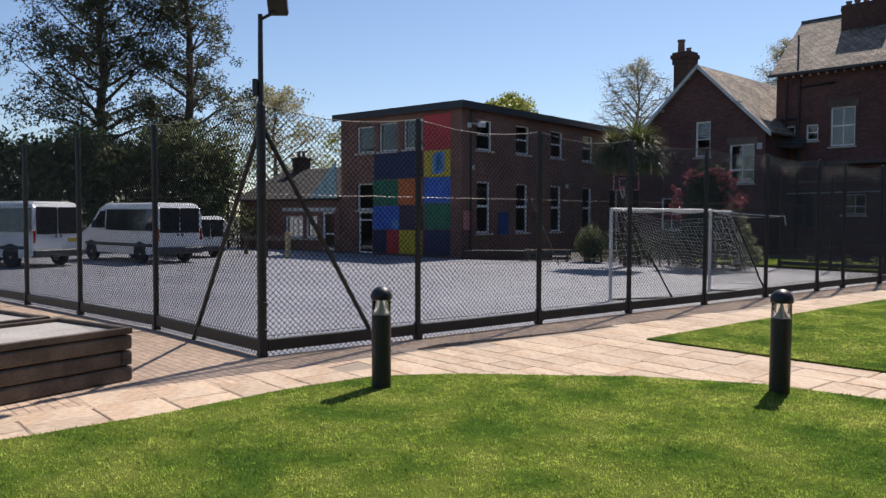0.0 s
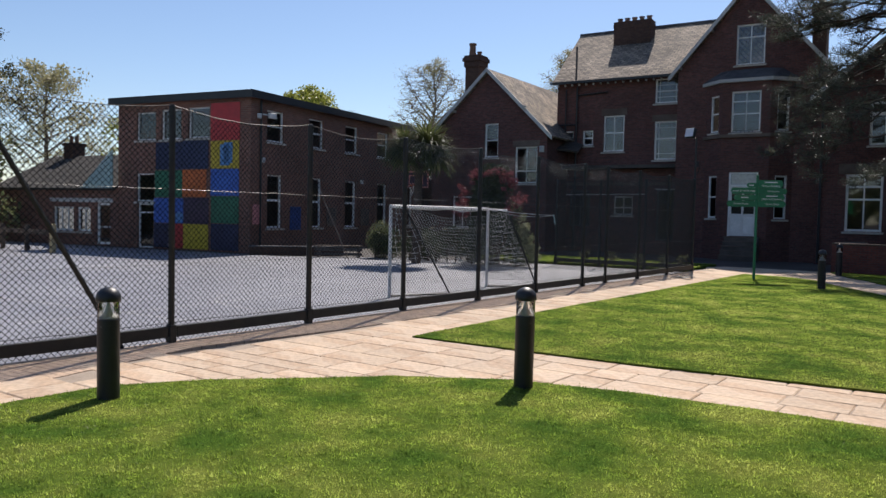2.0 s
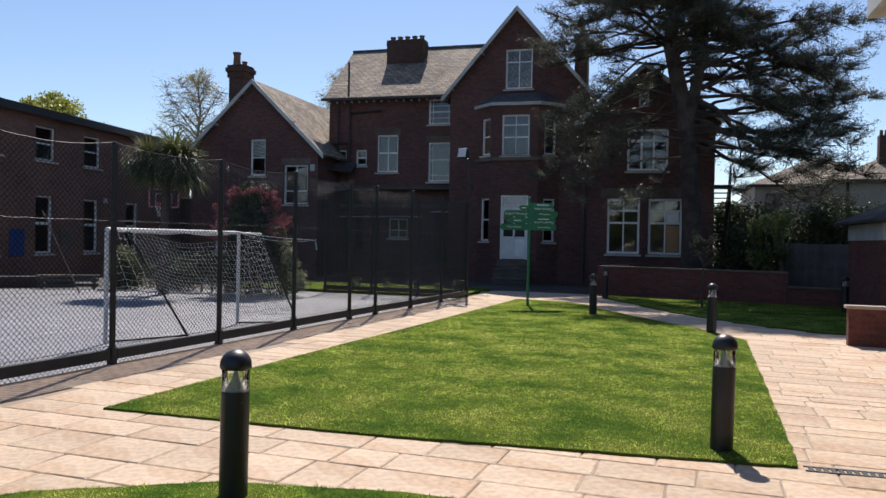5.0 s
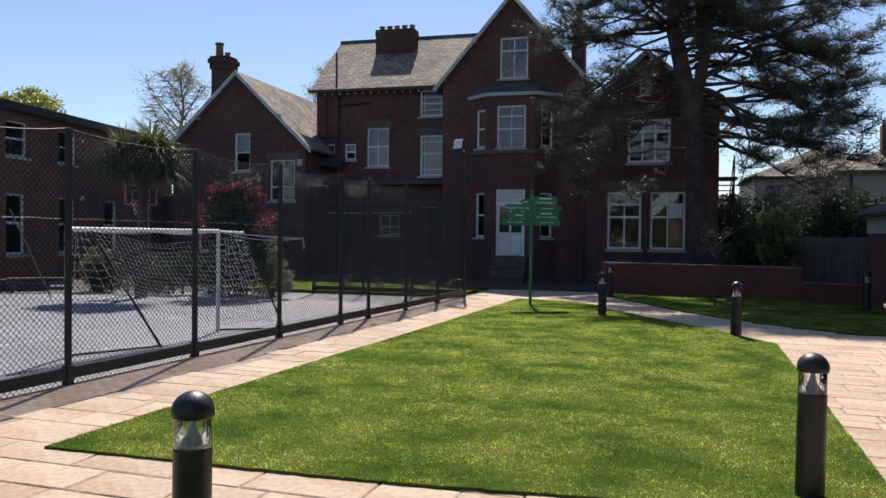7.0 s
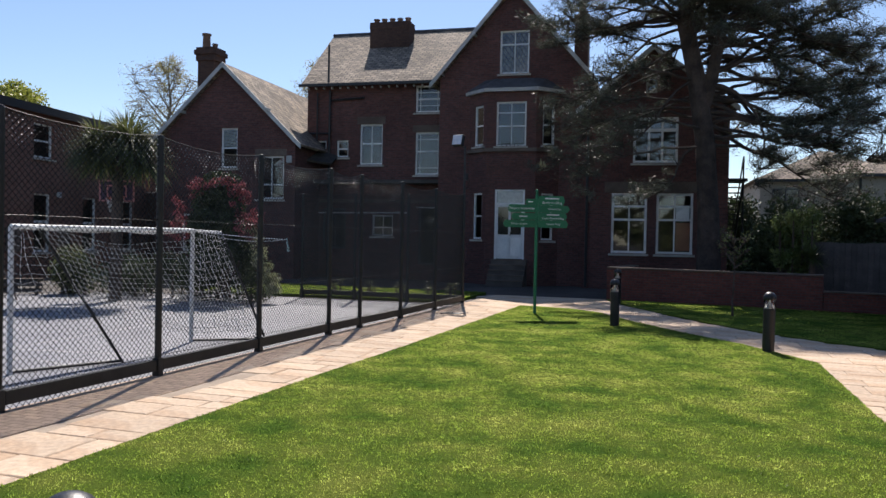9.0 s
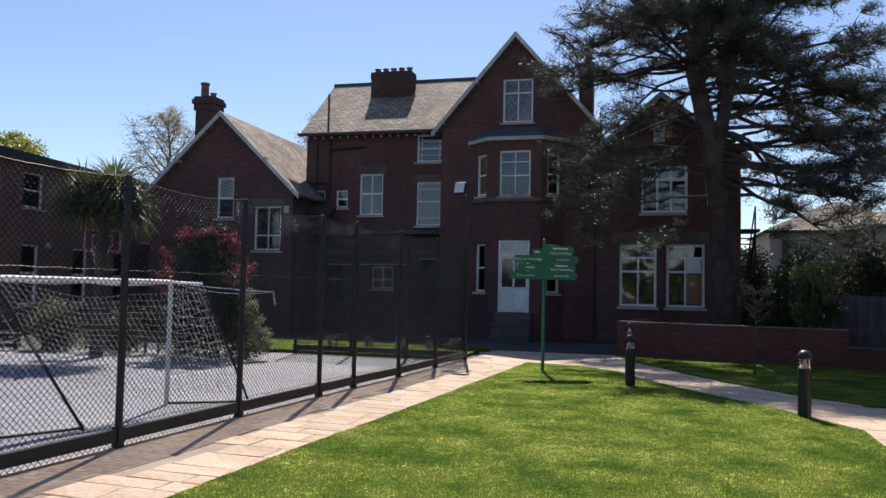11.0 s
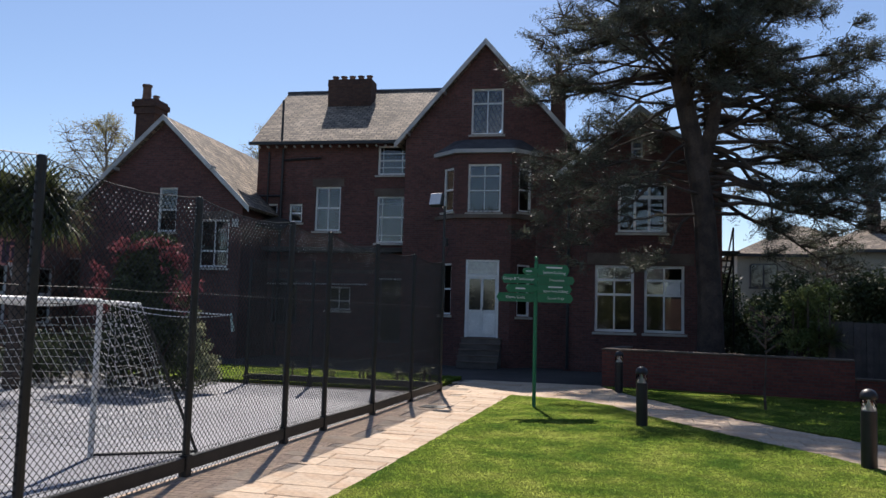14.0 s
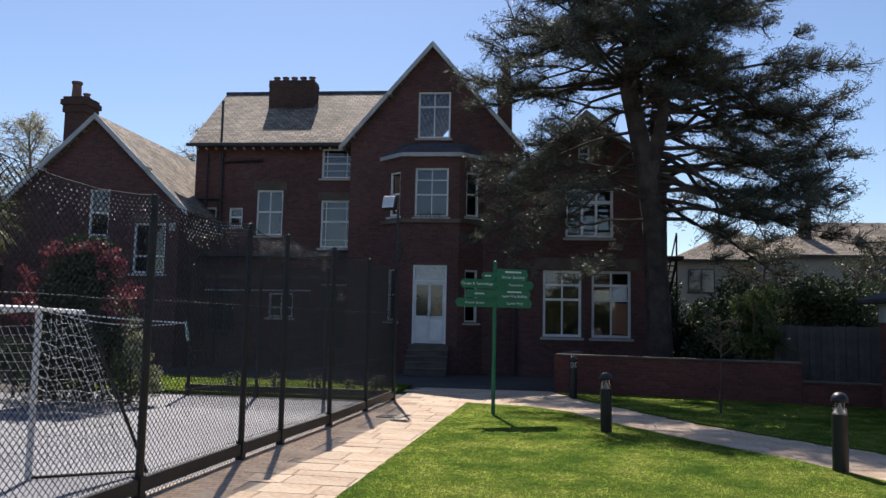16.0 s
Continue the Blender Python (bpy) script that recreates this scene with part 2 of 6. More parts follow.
def leaf_material(name, c1, c2, through=0.35, gloss=0.45, patch=1.3, mid=None, spec=0.35, tuft=0.0, own=0.3):
    """Leaves or blades: each one its own shade, some light shining through."""
    m = bpy.data.materials.new(name)
    m.use_nodes = True
    n, l = m.node_tree.nodes, m.node_tree.links
    b = n["Principled BSDF"]
    b.inputs["Roughness"].default_value = gloss
    b.inputs["Specular IOR Level"].default_value = spec
    geo = n.new("ShaderNodeNewGeometry")
    co = n.new("ShaderNodeTexCoord")
    nz = n.new("ShaderNodeTexNoise")
    nz.inputs["Scale"].default_value, nz.inputs["Detail"].default_value, nz.inputs["Roughness"].default_value = patch, 8, 0.62
    l.new(co.outputs["Object"], nz.inputs["Vector"])
    add = n.new("ShaderNodeMath")
    add.operation = "MULTIPLY_ADD"
    add.inputs[1].default_value = own
    l.new(geo.outputs["Random Per Island"], add.inputs[0])
    sc = n.new("ShaderNodeMapRange")
    sc.inputs["From Min"].default_value, sc.inputs["From Max"].default_value = 0.38, 0.63
    sc.inputs["To Max"].default_value = 1.0 - own
    l.new(nz.outputs["Fac"], sc.inputs["Value"])
    l.new(sc.outputs[0], add.inputs[2])
    ramp = n.new("ShaderNodeValToRGB")
    ramp.color_ramp.elements[0].color, ramp.color_ramp.elements[1].color = (*c1, 1), (*c2, 1)
    if mid:
        ramp.color_ramp.elements.new(0.5).color = (*mid, 1)
    l.new(add.outputs[0], ramp.inputs["Fac"])
    colour = ramp.outputs[0]
    if tuft:
        # small tufts, a hand wide, lighter and darker than their neighbours
        tz = n.new("ShaderNodeTexNoise")
        tz.inputs["Scale"].default_value, tz.inputs["Detail"].default_value = 12.0, 5
        l.new(co.outputs["Object"], tz.inputs["Vector"])
        tm = n.new("ShaderNodeMapRange")
        tm.inputs["From Min"].default_value, tm.inputs["From Max"].default_value = 0.32, 0.68
        tm.inputs["To Min"].default_value, tm.inputs["To Max"].default_value = 1 - tuft, 1 + tuft
        l.new(tz.outputs["Fac"], tm.inputs["Value"])
        hs = n.new("ShaderNodeHueSaturation")
        l.new(tm.outputs[0], hs.inputs["Value"])
        l.new(colour, hs.inputs["Color"])
        colour = hs.outputs[0]
    l.new(colour, b.inputs["Base Color"])
    tl = n.new("ShaderNodeBsdfTranslucent")
    l.new(colour, tl.inputs[0])
    mx = n.new("ShaderNodeMixShader")
    mx.inputs[0].default_value = through
    l.new(b.outputs[0], mx.inputs[1])
    l.new(tl.outputs[0], mx.inputs[2])
    l.new(mx.outputs[0], n["Material Output"].inputs[0])
    return m


GRASS = leaf_material("grass_blades", (0.085, 0.165, 0.028), (0.44, 0.49, 0.12), 0.84, gloss=0.42, patch=1.2, mid=(0.255, 0.35, 0.056), spec=0.6, tuft=0.36, own=0.14)
NEEDLES = leaf_material("pine_needles", (0.034, 0.044, 0.035), (0.13, 0.14, 0.095), 0.35, 0.42)
GUM = leaf_material("dark_tree_leaves", (0.026, 0.038, 0.018), (0.115, 0.12, 0.06), 0.35)
HEDGE = leaf_material("hedge_leaves", (0.026, 0.042, 0.018), (0.075, 0.095, 0.04), 0.2, 0.6)
HEDGE_MIXED = leaf_material("mixed_hedge_leaves", (0.06, 0.085, 0.035), (0.26, 0.27, 0.13), 0.45, 0.4)
SPRING = leaf_material("spring_leaves", (0.19, 0.22, 0.035), (0.34, 0.35, 0.08), 0.5)
BUDS = leaf_material("pale_spring_buds", (0.26, 0.24, 0.12), (0.44, 0.41, 0.22), 0.45)
PALE_GREEN = leaf_material("pale_hedge_leaves", (0.08, 0.12, 0.03), (0.28, 0.33, 0.13), 0.45)
PALM = leaf_material("palm_leaves", (0.035, 0.055, 0.016), (0.15, 0.165, 0.06), 0.3, 0.5)
RED_LEAF = leaf_material("red_young_leaves", (0.09, 0.018, 0.026), (0.40, 0.13, 0.14), 0.38, 0.3, patch=5.0)
VARIEGATED = leaf_material("pale_edged_leaves", (0.16, 0.18, 0.08), (0.40, 0.40, 0.26), 0.35, 0.4)
LID = material("grey_lid_sheet", (0.33, 0.30, 0.27), (0.45, 0.42, 0.38), 2, 0.8, 0.2, 30)


# ---- building helpers ----
I4 = Matrix.Identity(4)


def box(bm, x0, x1, y0, y1, z0, z1, m=I4):
    v = [bm.verts.new(m @ Vector((x, y, z))) for z in (z0, z1) for y in (y0, y1) for x in (x0, x1)]
    for f in ((0, 2, 3, 1), (4, 5, 7, 6), (0, 1, 5, 4), (2, 6, 7, 3), (0, 4, 6, 2), (1, 3, 7, 5)):
        bm.faces.new([v[i] for i in f])
    return bm


def tube(bm, p0, p1, r0, r1=None, seg=8, caps=True):
    p0, p1 = Vector(p0), Vector(p1)
    r1 = r0 if r1 is None else r1
    d = (p1 - p0).normalized()
    side = d.cross(Vector((0, 0, 1)) if abs(d.z) < 0.95 else Vector((1, 0, 0))).normalized()
    up = side.cross(d)
    ring = []
    for p, r in ((p0, r0), (p1, r1)):
        ring.append([bm.verts.new(p + (side * math.cos(a) + up * math.sin(a)) * r) for a in (2 * math.pi * i / seg for i in range(seg))])
    for i in range(seg):
        j = (i + 1) % seg
        bm.faces.new((ring[0][i], ring[0][j], ring[1][j], ring[1][i]))
    if caps:
        bm.faces.new(ring[0][::-1])
        bm.faces.new(ring[1])
    return bm


def lathe(bm, profile, centre=(0, 0, 0), seg=24):
    cx, cy, cz = centre
    rings = [[bm.verts.new((cx + r * math.cos(2 * math.pi * i / seg), cy + r * math.sin(2 * math.pi * i / seg), cz + z)) for i in range(seg)] for r, z in profile]
    for a, b in zip(rings, rings[1:]):
        for i in range(seg):
            j = (i + 1) % seg
            bm.faces.new((a[i], a[j], b[j], b[i]))
    bm.faces.new(rings[0][::-1])
    bm.faces.new(rings[-1])
    return bm


def prism(bm, outline, z0, z1):
    """An upright prism over a plan outline given counter-clockwise."""
    lo = [bm.verts.new((x, y, z0)) for x, y in outline]
    hi = [bm.verts.new((x, y, z1)) for x, y in outline]
    k = len(outline)
    for i in range(k):
        j = (i + 1) % k
        bm.faces.new((lo[i], lo[j], hi[j], hi[i]))
    bm.faces.new(lo[::-1])
    bm.faces.new(hi)
    return bm


def slab(bm, a, b, c, d, thick):
    """A slab whose top face is the four corners a b c d, counter-clockwise from above."""
    top = [Vector(p) for p in (a, b, c, d)]
    nrm = (top[1] - top[0]).cross(top[3] - top[0]).normalized()
    hi = [bm.verts.new(p) for p in top]
    lo = [bm.verts.new(p - nrm * thick) for p in top]
    bm.faces.new(hi)
    bm.faces.new(lo[::-1])
    for i in range(4):
        j = (i + 1) % 4
        bm.faces.new((lo[i], lo[j], hi[j], hi[i]))
    return bm


def lay_uv(bm):
    """UV in metres: along the wall and up it, face by face."""
    uv = bm.loops.layers.uv.verify()
    bm.normal_update()
    for f in bm.faces:
        n = f.normal
        if abs(n.z) > 0.98:
            u, v = Vector((1, 0, 0)), Vector((0, 1, 0))
        else:
            u = Vector((-n.y, n.x, 0)).normalized()
            v = n.cross(u)
        for lp in f.loops:
            lp[uv].uv = (lp.vert.co.dot(u), lp.vert.co.dot(v))


def mesh_of(name, bm, mat, smooth=False):
    lay_uv(bm)
    me = bpy.data.meshes.new(name)
    bm.to_mesh(me)
    bm.free()
    me.materials.append(mat)
    if smooth:
        me.shade_smooth()
    return me


def part(name, bm, mat, parent=None, label="", smooth=False, m=None):
    ob = new(name, mesh_of(name, bm, mat, smooth))
    if m is not None:
        ob.matrix_basis = m
    if parent:
        ob.parent = parent
    return tagged(ob, label)


def thing(name, label, category, group="", m=I4, kind=""):
    ob = new(name)
    ob.empty_display_size = 0.1
    ob.matrix_basis = m
    return tagged(ob, label, category, group, kind)


def setting(name, bm, mat, label="", category="", smooth=False, m=None):
    return tagged(part(name, bm, mat, None, "", smooth, m), label, category, "", "structure")


def rounded_box(bm, x0, x1, y0, y1, z0, z1, r=0.01, segs=1):
    t = bmesh.new()
    box(t, x0, x1, y0, y1, z0, z1)
    bmesh.ops.bevel(t, geom=t.edges[:], offset=r, segments=segs, affect="EDGES")
    merge(bm, t)
    return bm


def merge(bm, other):
    me = bpy.data.meshes.new("tmp")
    other.to_mesh(me)
    other.free()
    bm.from_mesh(me)
    bpy.data.meshes.remove(me)


def B():
    return bmesh.new()


def cord(bm, pts, r, seg=5):
    """One bent rod through all the points."""
    pts = [Vector(p) for p in pts]
    rings = []
    for i, p in enumerate(pts):
        d = (pts[min(i + 1, len(pts) - 1)] - pts[max(i - 1, 0)]).normalized()
        side = d.cross(Vector((0, 0, 1)) if abs(d.z) < 0.95 else Vector((1, 0, 0))).normalized()
        up = side.cross(d)
        rings.append([bm.verts.new(p + (side * math.cos(a) + up * math.sin(a)) * r) for a in (2 * math.pi * k / seg for k in range(seg))])
    for a, b in zip(rings, rings[1:]):
        for i in range(seg):
            j = (i + 1) % seg
            bm.faces.new((a[i], a[j], b[j], b[i]))
    bm.faces.new(rings[0][::-1])
    bm.faces.new(rings[-1])
    return bm

# ---- plan ----
FENCE = [(0.0, 0.0), (0.25, 2.25), (0.44, 4.6), (0.64, 6.8), (0.86, 9.05), (1.05, 11.3), (1.24, 13.55), (1.36, 14.8), (1.57, 16.75), (1.73, 19.0), (1.9, 21.3)]
SIDE_FENCE = [(0.0, 0.0), (-2.99, 0.0), (-5.48, -0.23), (-7.65, -0.45), (-10.1, -0.7), (-12.5, -0.95)]
END_FENCE = [(1.9, 21.3), (0.3, 21.35), (-1.3, 21.4), (-2.95, 21.45)]
LAWN_NEAR = [(1.75, -8), (8.75, -8), (8.75, 3.02), (7.14, 3.05), (5.96, 3.01), (4.78, 2.81), (3.73, 2.23), (3.08, 1.6), (2.4, 0.98), (1.86, 0.23), (1.76, -0.79), (1.84, -1.97), (1.79, -3.23)]
LAWN_FAR = [(2.43, 4.48), (5.3, 4.42), (8.83, 4.65), (9.05, 9.0), (9.25, 13.2), (8.4, 15.0), (7.4, 16.5), (6.3, 18.5), (5.7, 19.9), (4.8, 20.7), (3.57, 21.0), (2.97, 12.3), (2.72, 9.4)]
LAWN_BACK = [(5.65, 24.3), (6.3, 22.4), (7.0, 20.8), (7.8, 19.1), (8.7, 17.5), (9.9, 16.0), (10.9, 15.2), (13.6, 15.4), (13.6, 22.4), (11.3, 23.0), (8.4, 23.8)]
LAWN_COURT = [(-6.8, 21.75), (1.6, 21.6), (1.75, 25.4), (-6.8, 26.2)]


def inside(p, poly):
    x, y = p
    hit = False
    for (x0, y0), (x1, y1) in zip(poly, poly[1:] + poly[:1]):
        if (y0 > y) != (y1 > y) and x < (x1 - x0) * (y - y0) / (y1 - y0) + x0:
            hit = not hit
    return hit


# ---- ground ----
bm = B()
bm.faces.new([bm.verts.new(p) for p in ((-700, -700, -0.06), (700, -700, -0.06), (700, 700, -0.06), (-700, 700, -0.06))])
setting("ground", bm, DARK_TARMAC, "dark worn tarmac yard around the buildings", "ground")
bm = prism(B(), [(-40, -4), (-12.5, -1.1), (-8, -0.6), (-0.05, -0.05), (1.85, 21.25), (-3.2, 21.4), (-8.5, 20.6), (-12.2, 17.3), (-22, 16.4), (-40, 15)], -0.12, -0.05)
setting("court", bm, TARMAC, "pale grey sunlit tarmac sports court", "court")
bm = prism(B(), [(-12.5, -8), (1.2, -8), (1.2, -0.6), (0.75, 2.2), (1.25, 4.6), (1.66, 9.0), (1.84, 13.3), (2.12, 18.4), (2.3, 21.6), (1.9, 21.6), (0.0, 0.0), (-2.99, 0.0), (-5.48, -0.23), (-7.65, -0.45), (-12.5, -0.95)], -0.12, -0.004)
setting("block_paving", bm, BLOCKS, "weathered grey-brown block paving beside the fence", "paving")
bm = prism(B(), [(0.6, -8.2), (12.5, -8.2), (12.5, 15.2), (10.9, 15.2), (9.9, 16.0), (7.8, 19.1), (6.3, 22.4), (5.5, 24.8), (1.95, 24.8), (1.95, 21.2), (1.84, 13.3), (1.3, 4.6), (0.8, 1.2)], -0.2, -0.012)
setting("paving_bed", bm, JOINT, "sandy mortar bed of the flagstone paths", "paving")


def lawn(name, outline, label):
    """A turf bed with a ragged cut edge."""
    pts = []
    for (x0, y0), (x1, y1) in zip(outline, outline[1:] + outline[:1]):
        k = max(1, int(math.hypot(x1 - x0, y1 - y0) / 0.12))
        for i in range(k):
            pts.append((x0 + (x1 - x0) * i / k + random.uniform(-0.013, 0.013), y0 + (y1 - y0) * i / k + random.uniform(-0.013, 0.013)))
    t = prism(B(), pts, -0.1, 0.022)
    return setting(name, t, SOIL, label, "lawn")


lawn("lawn_near", LAWN_NEAR, "mown green lawn with dry yellow patches")
lawn("lawn_middle", LAWN_FAR, "mown green lawn between the flagstone paths")
lawn("lawn_back", LAWN_BACK, "shaded lawn before the low brick wall")
lawn("lawn_strip", LAWN_COURT, "sunlit grass strip behind the end fence")


# ---- walls with openings ----
def wall(name, left, right, openings, mat, parent, m=I4, thick=0.3, z0=-0.1):
    """A wall in its own x-z plane, outer face at y=0. left and right: lists of (z, x); openings: (x0, x1, z0, z1) go through it."""
    def at(line, z):
        for (za, xa), (zb, xb) in zip(line, line[1:]):
            if za <= z <= zb:
                return xa + (xb - xa) * (z - za) / (zb - za)
        return line[-1][1]
    top = min(left[-1][0], right[-1][0])
    cuts = sorted({z0, top} | {z for z, _ in left + right if z0 < z < top} | {z for o in openings for z in o[2:] if z0 < z < top})
    stops = sorted({x for o in openings for x in o[:2]})
    t = B()
    for za, zb in zip(cuts, cuts[1:]):
        holes = sorted((o[0], o[1]) for o in openings if o[2] < zb - 1e-6 and o[3] > za + 1e-6)
        edges = [(at(left, za), at(left, zb))]
        for h in holes:
            edges += [(h[0], h[0]), (h[1], h[1])]
        edges.append((at(right, za), at(right, zb)))
        pieces = []
        for (a0, a1), (b0, b1) in zip(edges[0::2], edges[1::2]):
            if b0 - a0 < 1e-4 and b1 - a1 < 1e-4:
                continue
            inner = [x for x in stops if max(a0, a1) + 1e-4 < x < min(b0, b1) - 1e-4]
            pieces += list(zip([(a0, a1)] + [(x, x) for x in inner], [(x, x) for x in inner] + [(b0, b1)]))
        for (a0, a1), (b0, b1) in pieces:
            f = [t.verts.new(m @ Vector((x, 0, z))) for x, z in ((a0, za), (b0, za), (b1, zb), (a1, zb))]
            k = [t.verts.new(m @ Vector((x, thick, z))) for x, z in ((a0, za), (b0, za), (b1, zb), (a1, zb))]
            t.faces.new(f)
            t.faces.new(k[::-1])
            for i in range(4):
                j = (i + 1) % 4
                t.faces.new((f[j], f[i], k[i], k[j]))
    bmesh.ops.remove_doubles(t, verts=t.verts[:], dist=0.0005)
    return part(name, t, mat, parent)


def bar(t, x0, x1, z0, z1, y0, y1, m):
    box(t, x0, x1, y0, y1, z0, z1, m)


def window(parent, o, m=I4, cols=2, rows=(0.5,), name="window", frame_w=0.07, bar_w=0.03, deep=0.09, sill=True, lintel=None, room=True, mat=None):
    """A window in the opening o: frame with glazing bars, one pane for each light, a sill; the dim room behind is
    dark-coloured backing.
    """
    x0, x1, z0, z1 = o
    mat = mat or WHITE_PAINT
    t = B()
    rings = []
    for y in (deep, deep + 0.08):
        for k in (0, frame_w):
            rings.append([t.verts.new(m @ Vector((x, y, z))) for x, z in ((x0 + k, z0 + k), (x1 - k, z0 + k), (x1 - k, z1 - k), (x0 + k, z1 - k))])
    for i in range(4):
        j = (i + 1) % 4
        a, b, c, d = rings
        t.faces.new((a[i], a[j], b[j], b[i]))
        t.faces.new((c[j], c[i], d[i], d[j]))
        t.faces.new((b[i], b[j], d[j], d[i]))
        t.faces.new((a[j], a[i], c[i], c[j]))
    w = part(name, t, mat, parent, "white painted window")
    xs = [x0 + frame_w + (x1 - x0 - 2 * frame_w) * i / cols for i in range(cols + 1)]
    zs = [z0 + frame_w] + [z0 + (z1 - z0) * r for r in rows] + [z1 - frame_w]
    for z in zs[1:-1]:
        part("transom", box(B(), x0 + frame_w, x1 - frame_w, deep + 0.012, deep + 0.068, z - bar_w, z + bar_w, m), mat, w)
    for x in xs[1:-1]:
        for za, zb in zip(zs, zs[1:]):
            part("glazing_bar", box(B(), x - bar_w * 0.7, x + bar_w * 0.7, deep + 0.018, deep + 0.06, za + 0.002, zb - 0.002, m), mat, w)
    for za, zb in zip(zs, zs[1:]):
        for xa, xb in zip(xs, xs[1:]):
            g = B()
            g.faces.new([g.verts.new(m @ Vector((x, deep + 0.04 + random.uniform(-0.002, 0.002), z))) for x, z in ((xa, za), (xb, za), (xb, zb), (xa, zb))])
            pane = part("pane", g, GLASS, w)
            pane.visible_shadow = False
    if sill:
        part("sill", rounded_sill(x0 - 0.08, x1 + 0.08, z0, m), SILL, w, "pale stone sill")
    if lintel:
        part("lintel", box(B(), x0 - 0.12, x1 + 0.12, -0.015, 0.1, z1 + 0.002, z1 + lintel, m), LINTEL, w)
    return w


def rounded_sill(x0, x1, z, m):
    t = B()
    v = [(x, y, zz) for x in (x0, x1) for y, zz in ((-0.09, z - 0.1), (-0.09, z - 0.03), (0.1, z - 0.005), (0.1, z - 0.1))]
    vs = [t.verts.new(m @ Vector(p)) for p in v]
    t.faces.new(vs[0:4])
    t.faces.new(vs[4:8][::-1])
    for i in range(4):
        j = (i + 1) % 4
        t.faces.new((vs[j], vs[i], vs[4 + i], vs[4 + j]))
    return t


def bargeboard(parent, pts, y, m=I4, deep=0.05, wide=0.22, name="bargeboard", mat=None):
    """White boards along the slopes of a gable, with a short bracket at each foot."""
    for (xa, za), (xb, zb) in zip(pts, pts[1:]):
        t = B()
        v = [t.verts.new(m @ Vector(p)) for yy in (y - deep, y) for p in ((xa, yy, za), (xb, yy, zb), (xb, yy, zb - wide), (xa, yy, za - wide))]
        for f in ((0, 1, 2, 3), (7, 6, 5, 4), (0, 4, 5, 1), (1, 5, 6, 2), (2, 6, 7, 3), (3, 7, 4, 0)):
            t.faces.new([v[i] for i in f])
        bmesh.ops.recalc_face_normals(t, faces=t.faces[:])
        part(name, t, mat or BOARD, parent, "grey-white painted timber board")


def roof_slope(parent, a, b, c, d, mat, name="roof_slope", thick=0.12):
    return part(name, slab(B(), a, b, c, d, thick), mat, parent)


# ---- the brick house ----
house = thing("house", "large dark red brick Victorian house with slate roofs", "house", m=I4)
HA = pose(0, 32.68, 0)
AW = [(-7.66, -7.08, 5.25, 6.0), (-6.59, -6.03, 5.25, 6.0), (-5.5, -4.44, 4.92, 6.69), (-2.95, -1.75, 4.47, 6.3), (-2.97, -1.8, 7.15, 8.31), (-4.87, -3.9, 1.8, 2.72), (-2.75, -1.75, 0.6, 3.1), (-7.2, -6.1, 1.2, 3.0)]
wall("wall", [(-0.1, -8.0), (8.5, -8.0)], [(-0.1, -1.58), (8.5, -1.58)], AW, BRICK, house, HA)
for o in AW[:2]:
    window(house, o, HA, 1, (0.5,))
window(house, AW[2], HA, 2, (0.52,), lintel=0.32)
window(house, AW[3], HA, 1, (0.55,), lintel=0.3)
window(house, AW[4], HA, 1, (0.5,))
window(house, AW[5], HA, 2, (0.4,), mat=BOARD)
window(house, AW[6], HA, 1, (0.75,), sill=False, mat=LEAD)
window(house, AW[7], HA, 2, (0.6,), mat=LEAD, sill=False)
# margin lights in two of the sashes
for o in (AW[3], AW[4]):
    t = B()
    for x in (o[0] + 0.2, o[1] - 0.2):
        bar(t, x - 0.012, x + 0.012, o[2] + 0.07, o[3] - 0.07, 0.105, 0.145, HA)
    for z in (o[3] - 0.3, o[2] + 0.3):
        bar(t, o[0] + 0.07, o[1] - 0.07, z - 0.012, z + 0.012, 0.103, 0.147, HA)
    part("glazing_bar", t, WHITE_PAINT, house)
part("side_wall", box(B(), -8.0, -7.7, 32.981, 41.4, -0.1, 8.5), BRICK, house)
t = B()
v = [t.verts.new(p) for p in ((-8.0, 32.7, 8.5), (-8.0, 41.4, 8.5), (-8.25, 37.1, 11.7), (-7.75, 32.7, 8.5), (-7.75, 41.4, 8.5), (-7.95, 37.1, 11.7))]
for f in ((0, 2, 1), (3, 4, 5), (0, 3, 5, 2), (1, 2, 5, 4), (0, 1, 4, 3)):
    t.faces.new([v[i] for i in f])
part("gable_wall", t, BRICK, house)
part("back_wall", box(B(), -14, 9.6, 41.42, 41.7, -0.1, 8.5), BRICK, house)
# added backing walls and floors, coloured dark as the rooms' shade
part("upper_floor", box(B(), -7.68, 9.3, 34.6, 34.75, -0.1, 8.3), DARK_ROOM, house, "inner wall coloured dark to make the rooms look dim")
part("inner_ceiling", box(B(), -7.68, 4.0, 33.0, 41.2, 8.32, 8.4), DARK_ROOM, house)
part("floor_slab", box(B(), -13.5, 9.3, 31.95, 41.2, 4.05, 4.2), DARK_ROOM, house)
roof_slope(house, (-8.15, 32.25, 8.42), (-1.2, 32.25, 8.42), (-1.2, 37.1, 11.82), (-8.65, 37.1, 11.82), SLATE)
roof_slope(house, (-1.2, 41.9, 8.42), (-8.15, 41.9, 8.42), (-8.65, 37.1, 11.82), (-1.2, 37.1, 11.82), SLATE)
part("ridge", tube(B(), (-8.66, 37.1, 11.83), (-0.2, 37.1, 11.83), 0.09, seg=6), LEAD, house, "lead-grey ridge tiles")
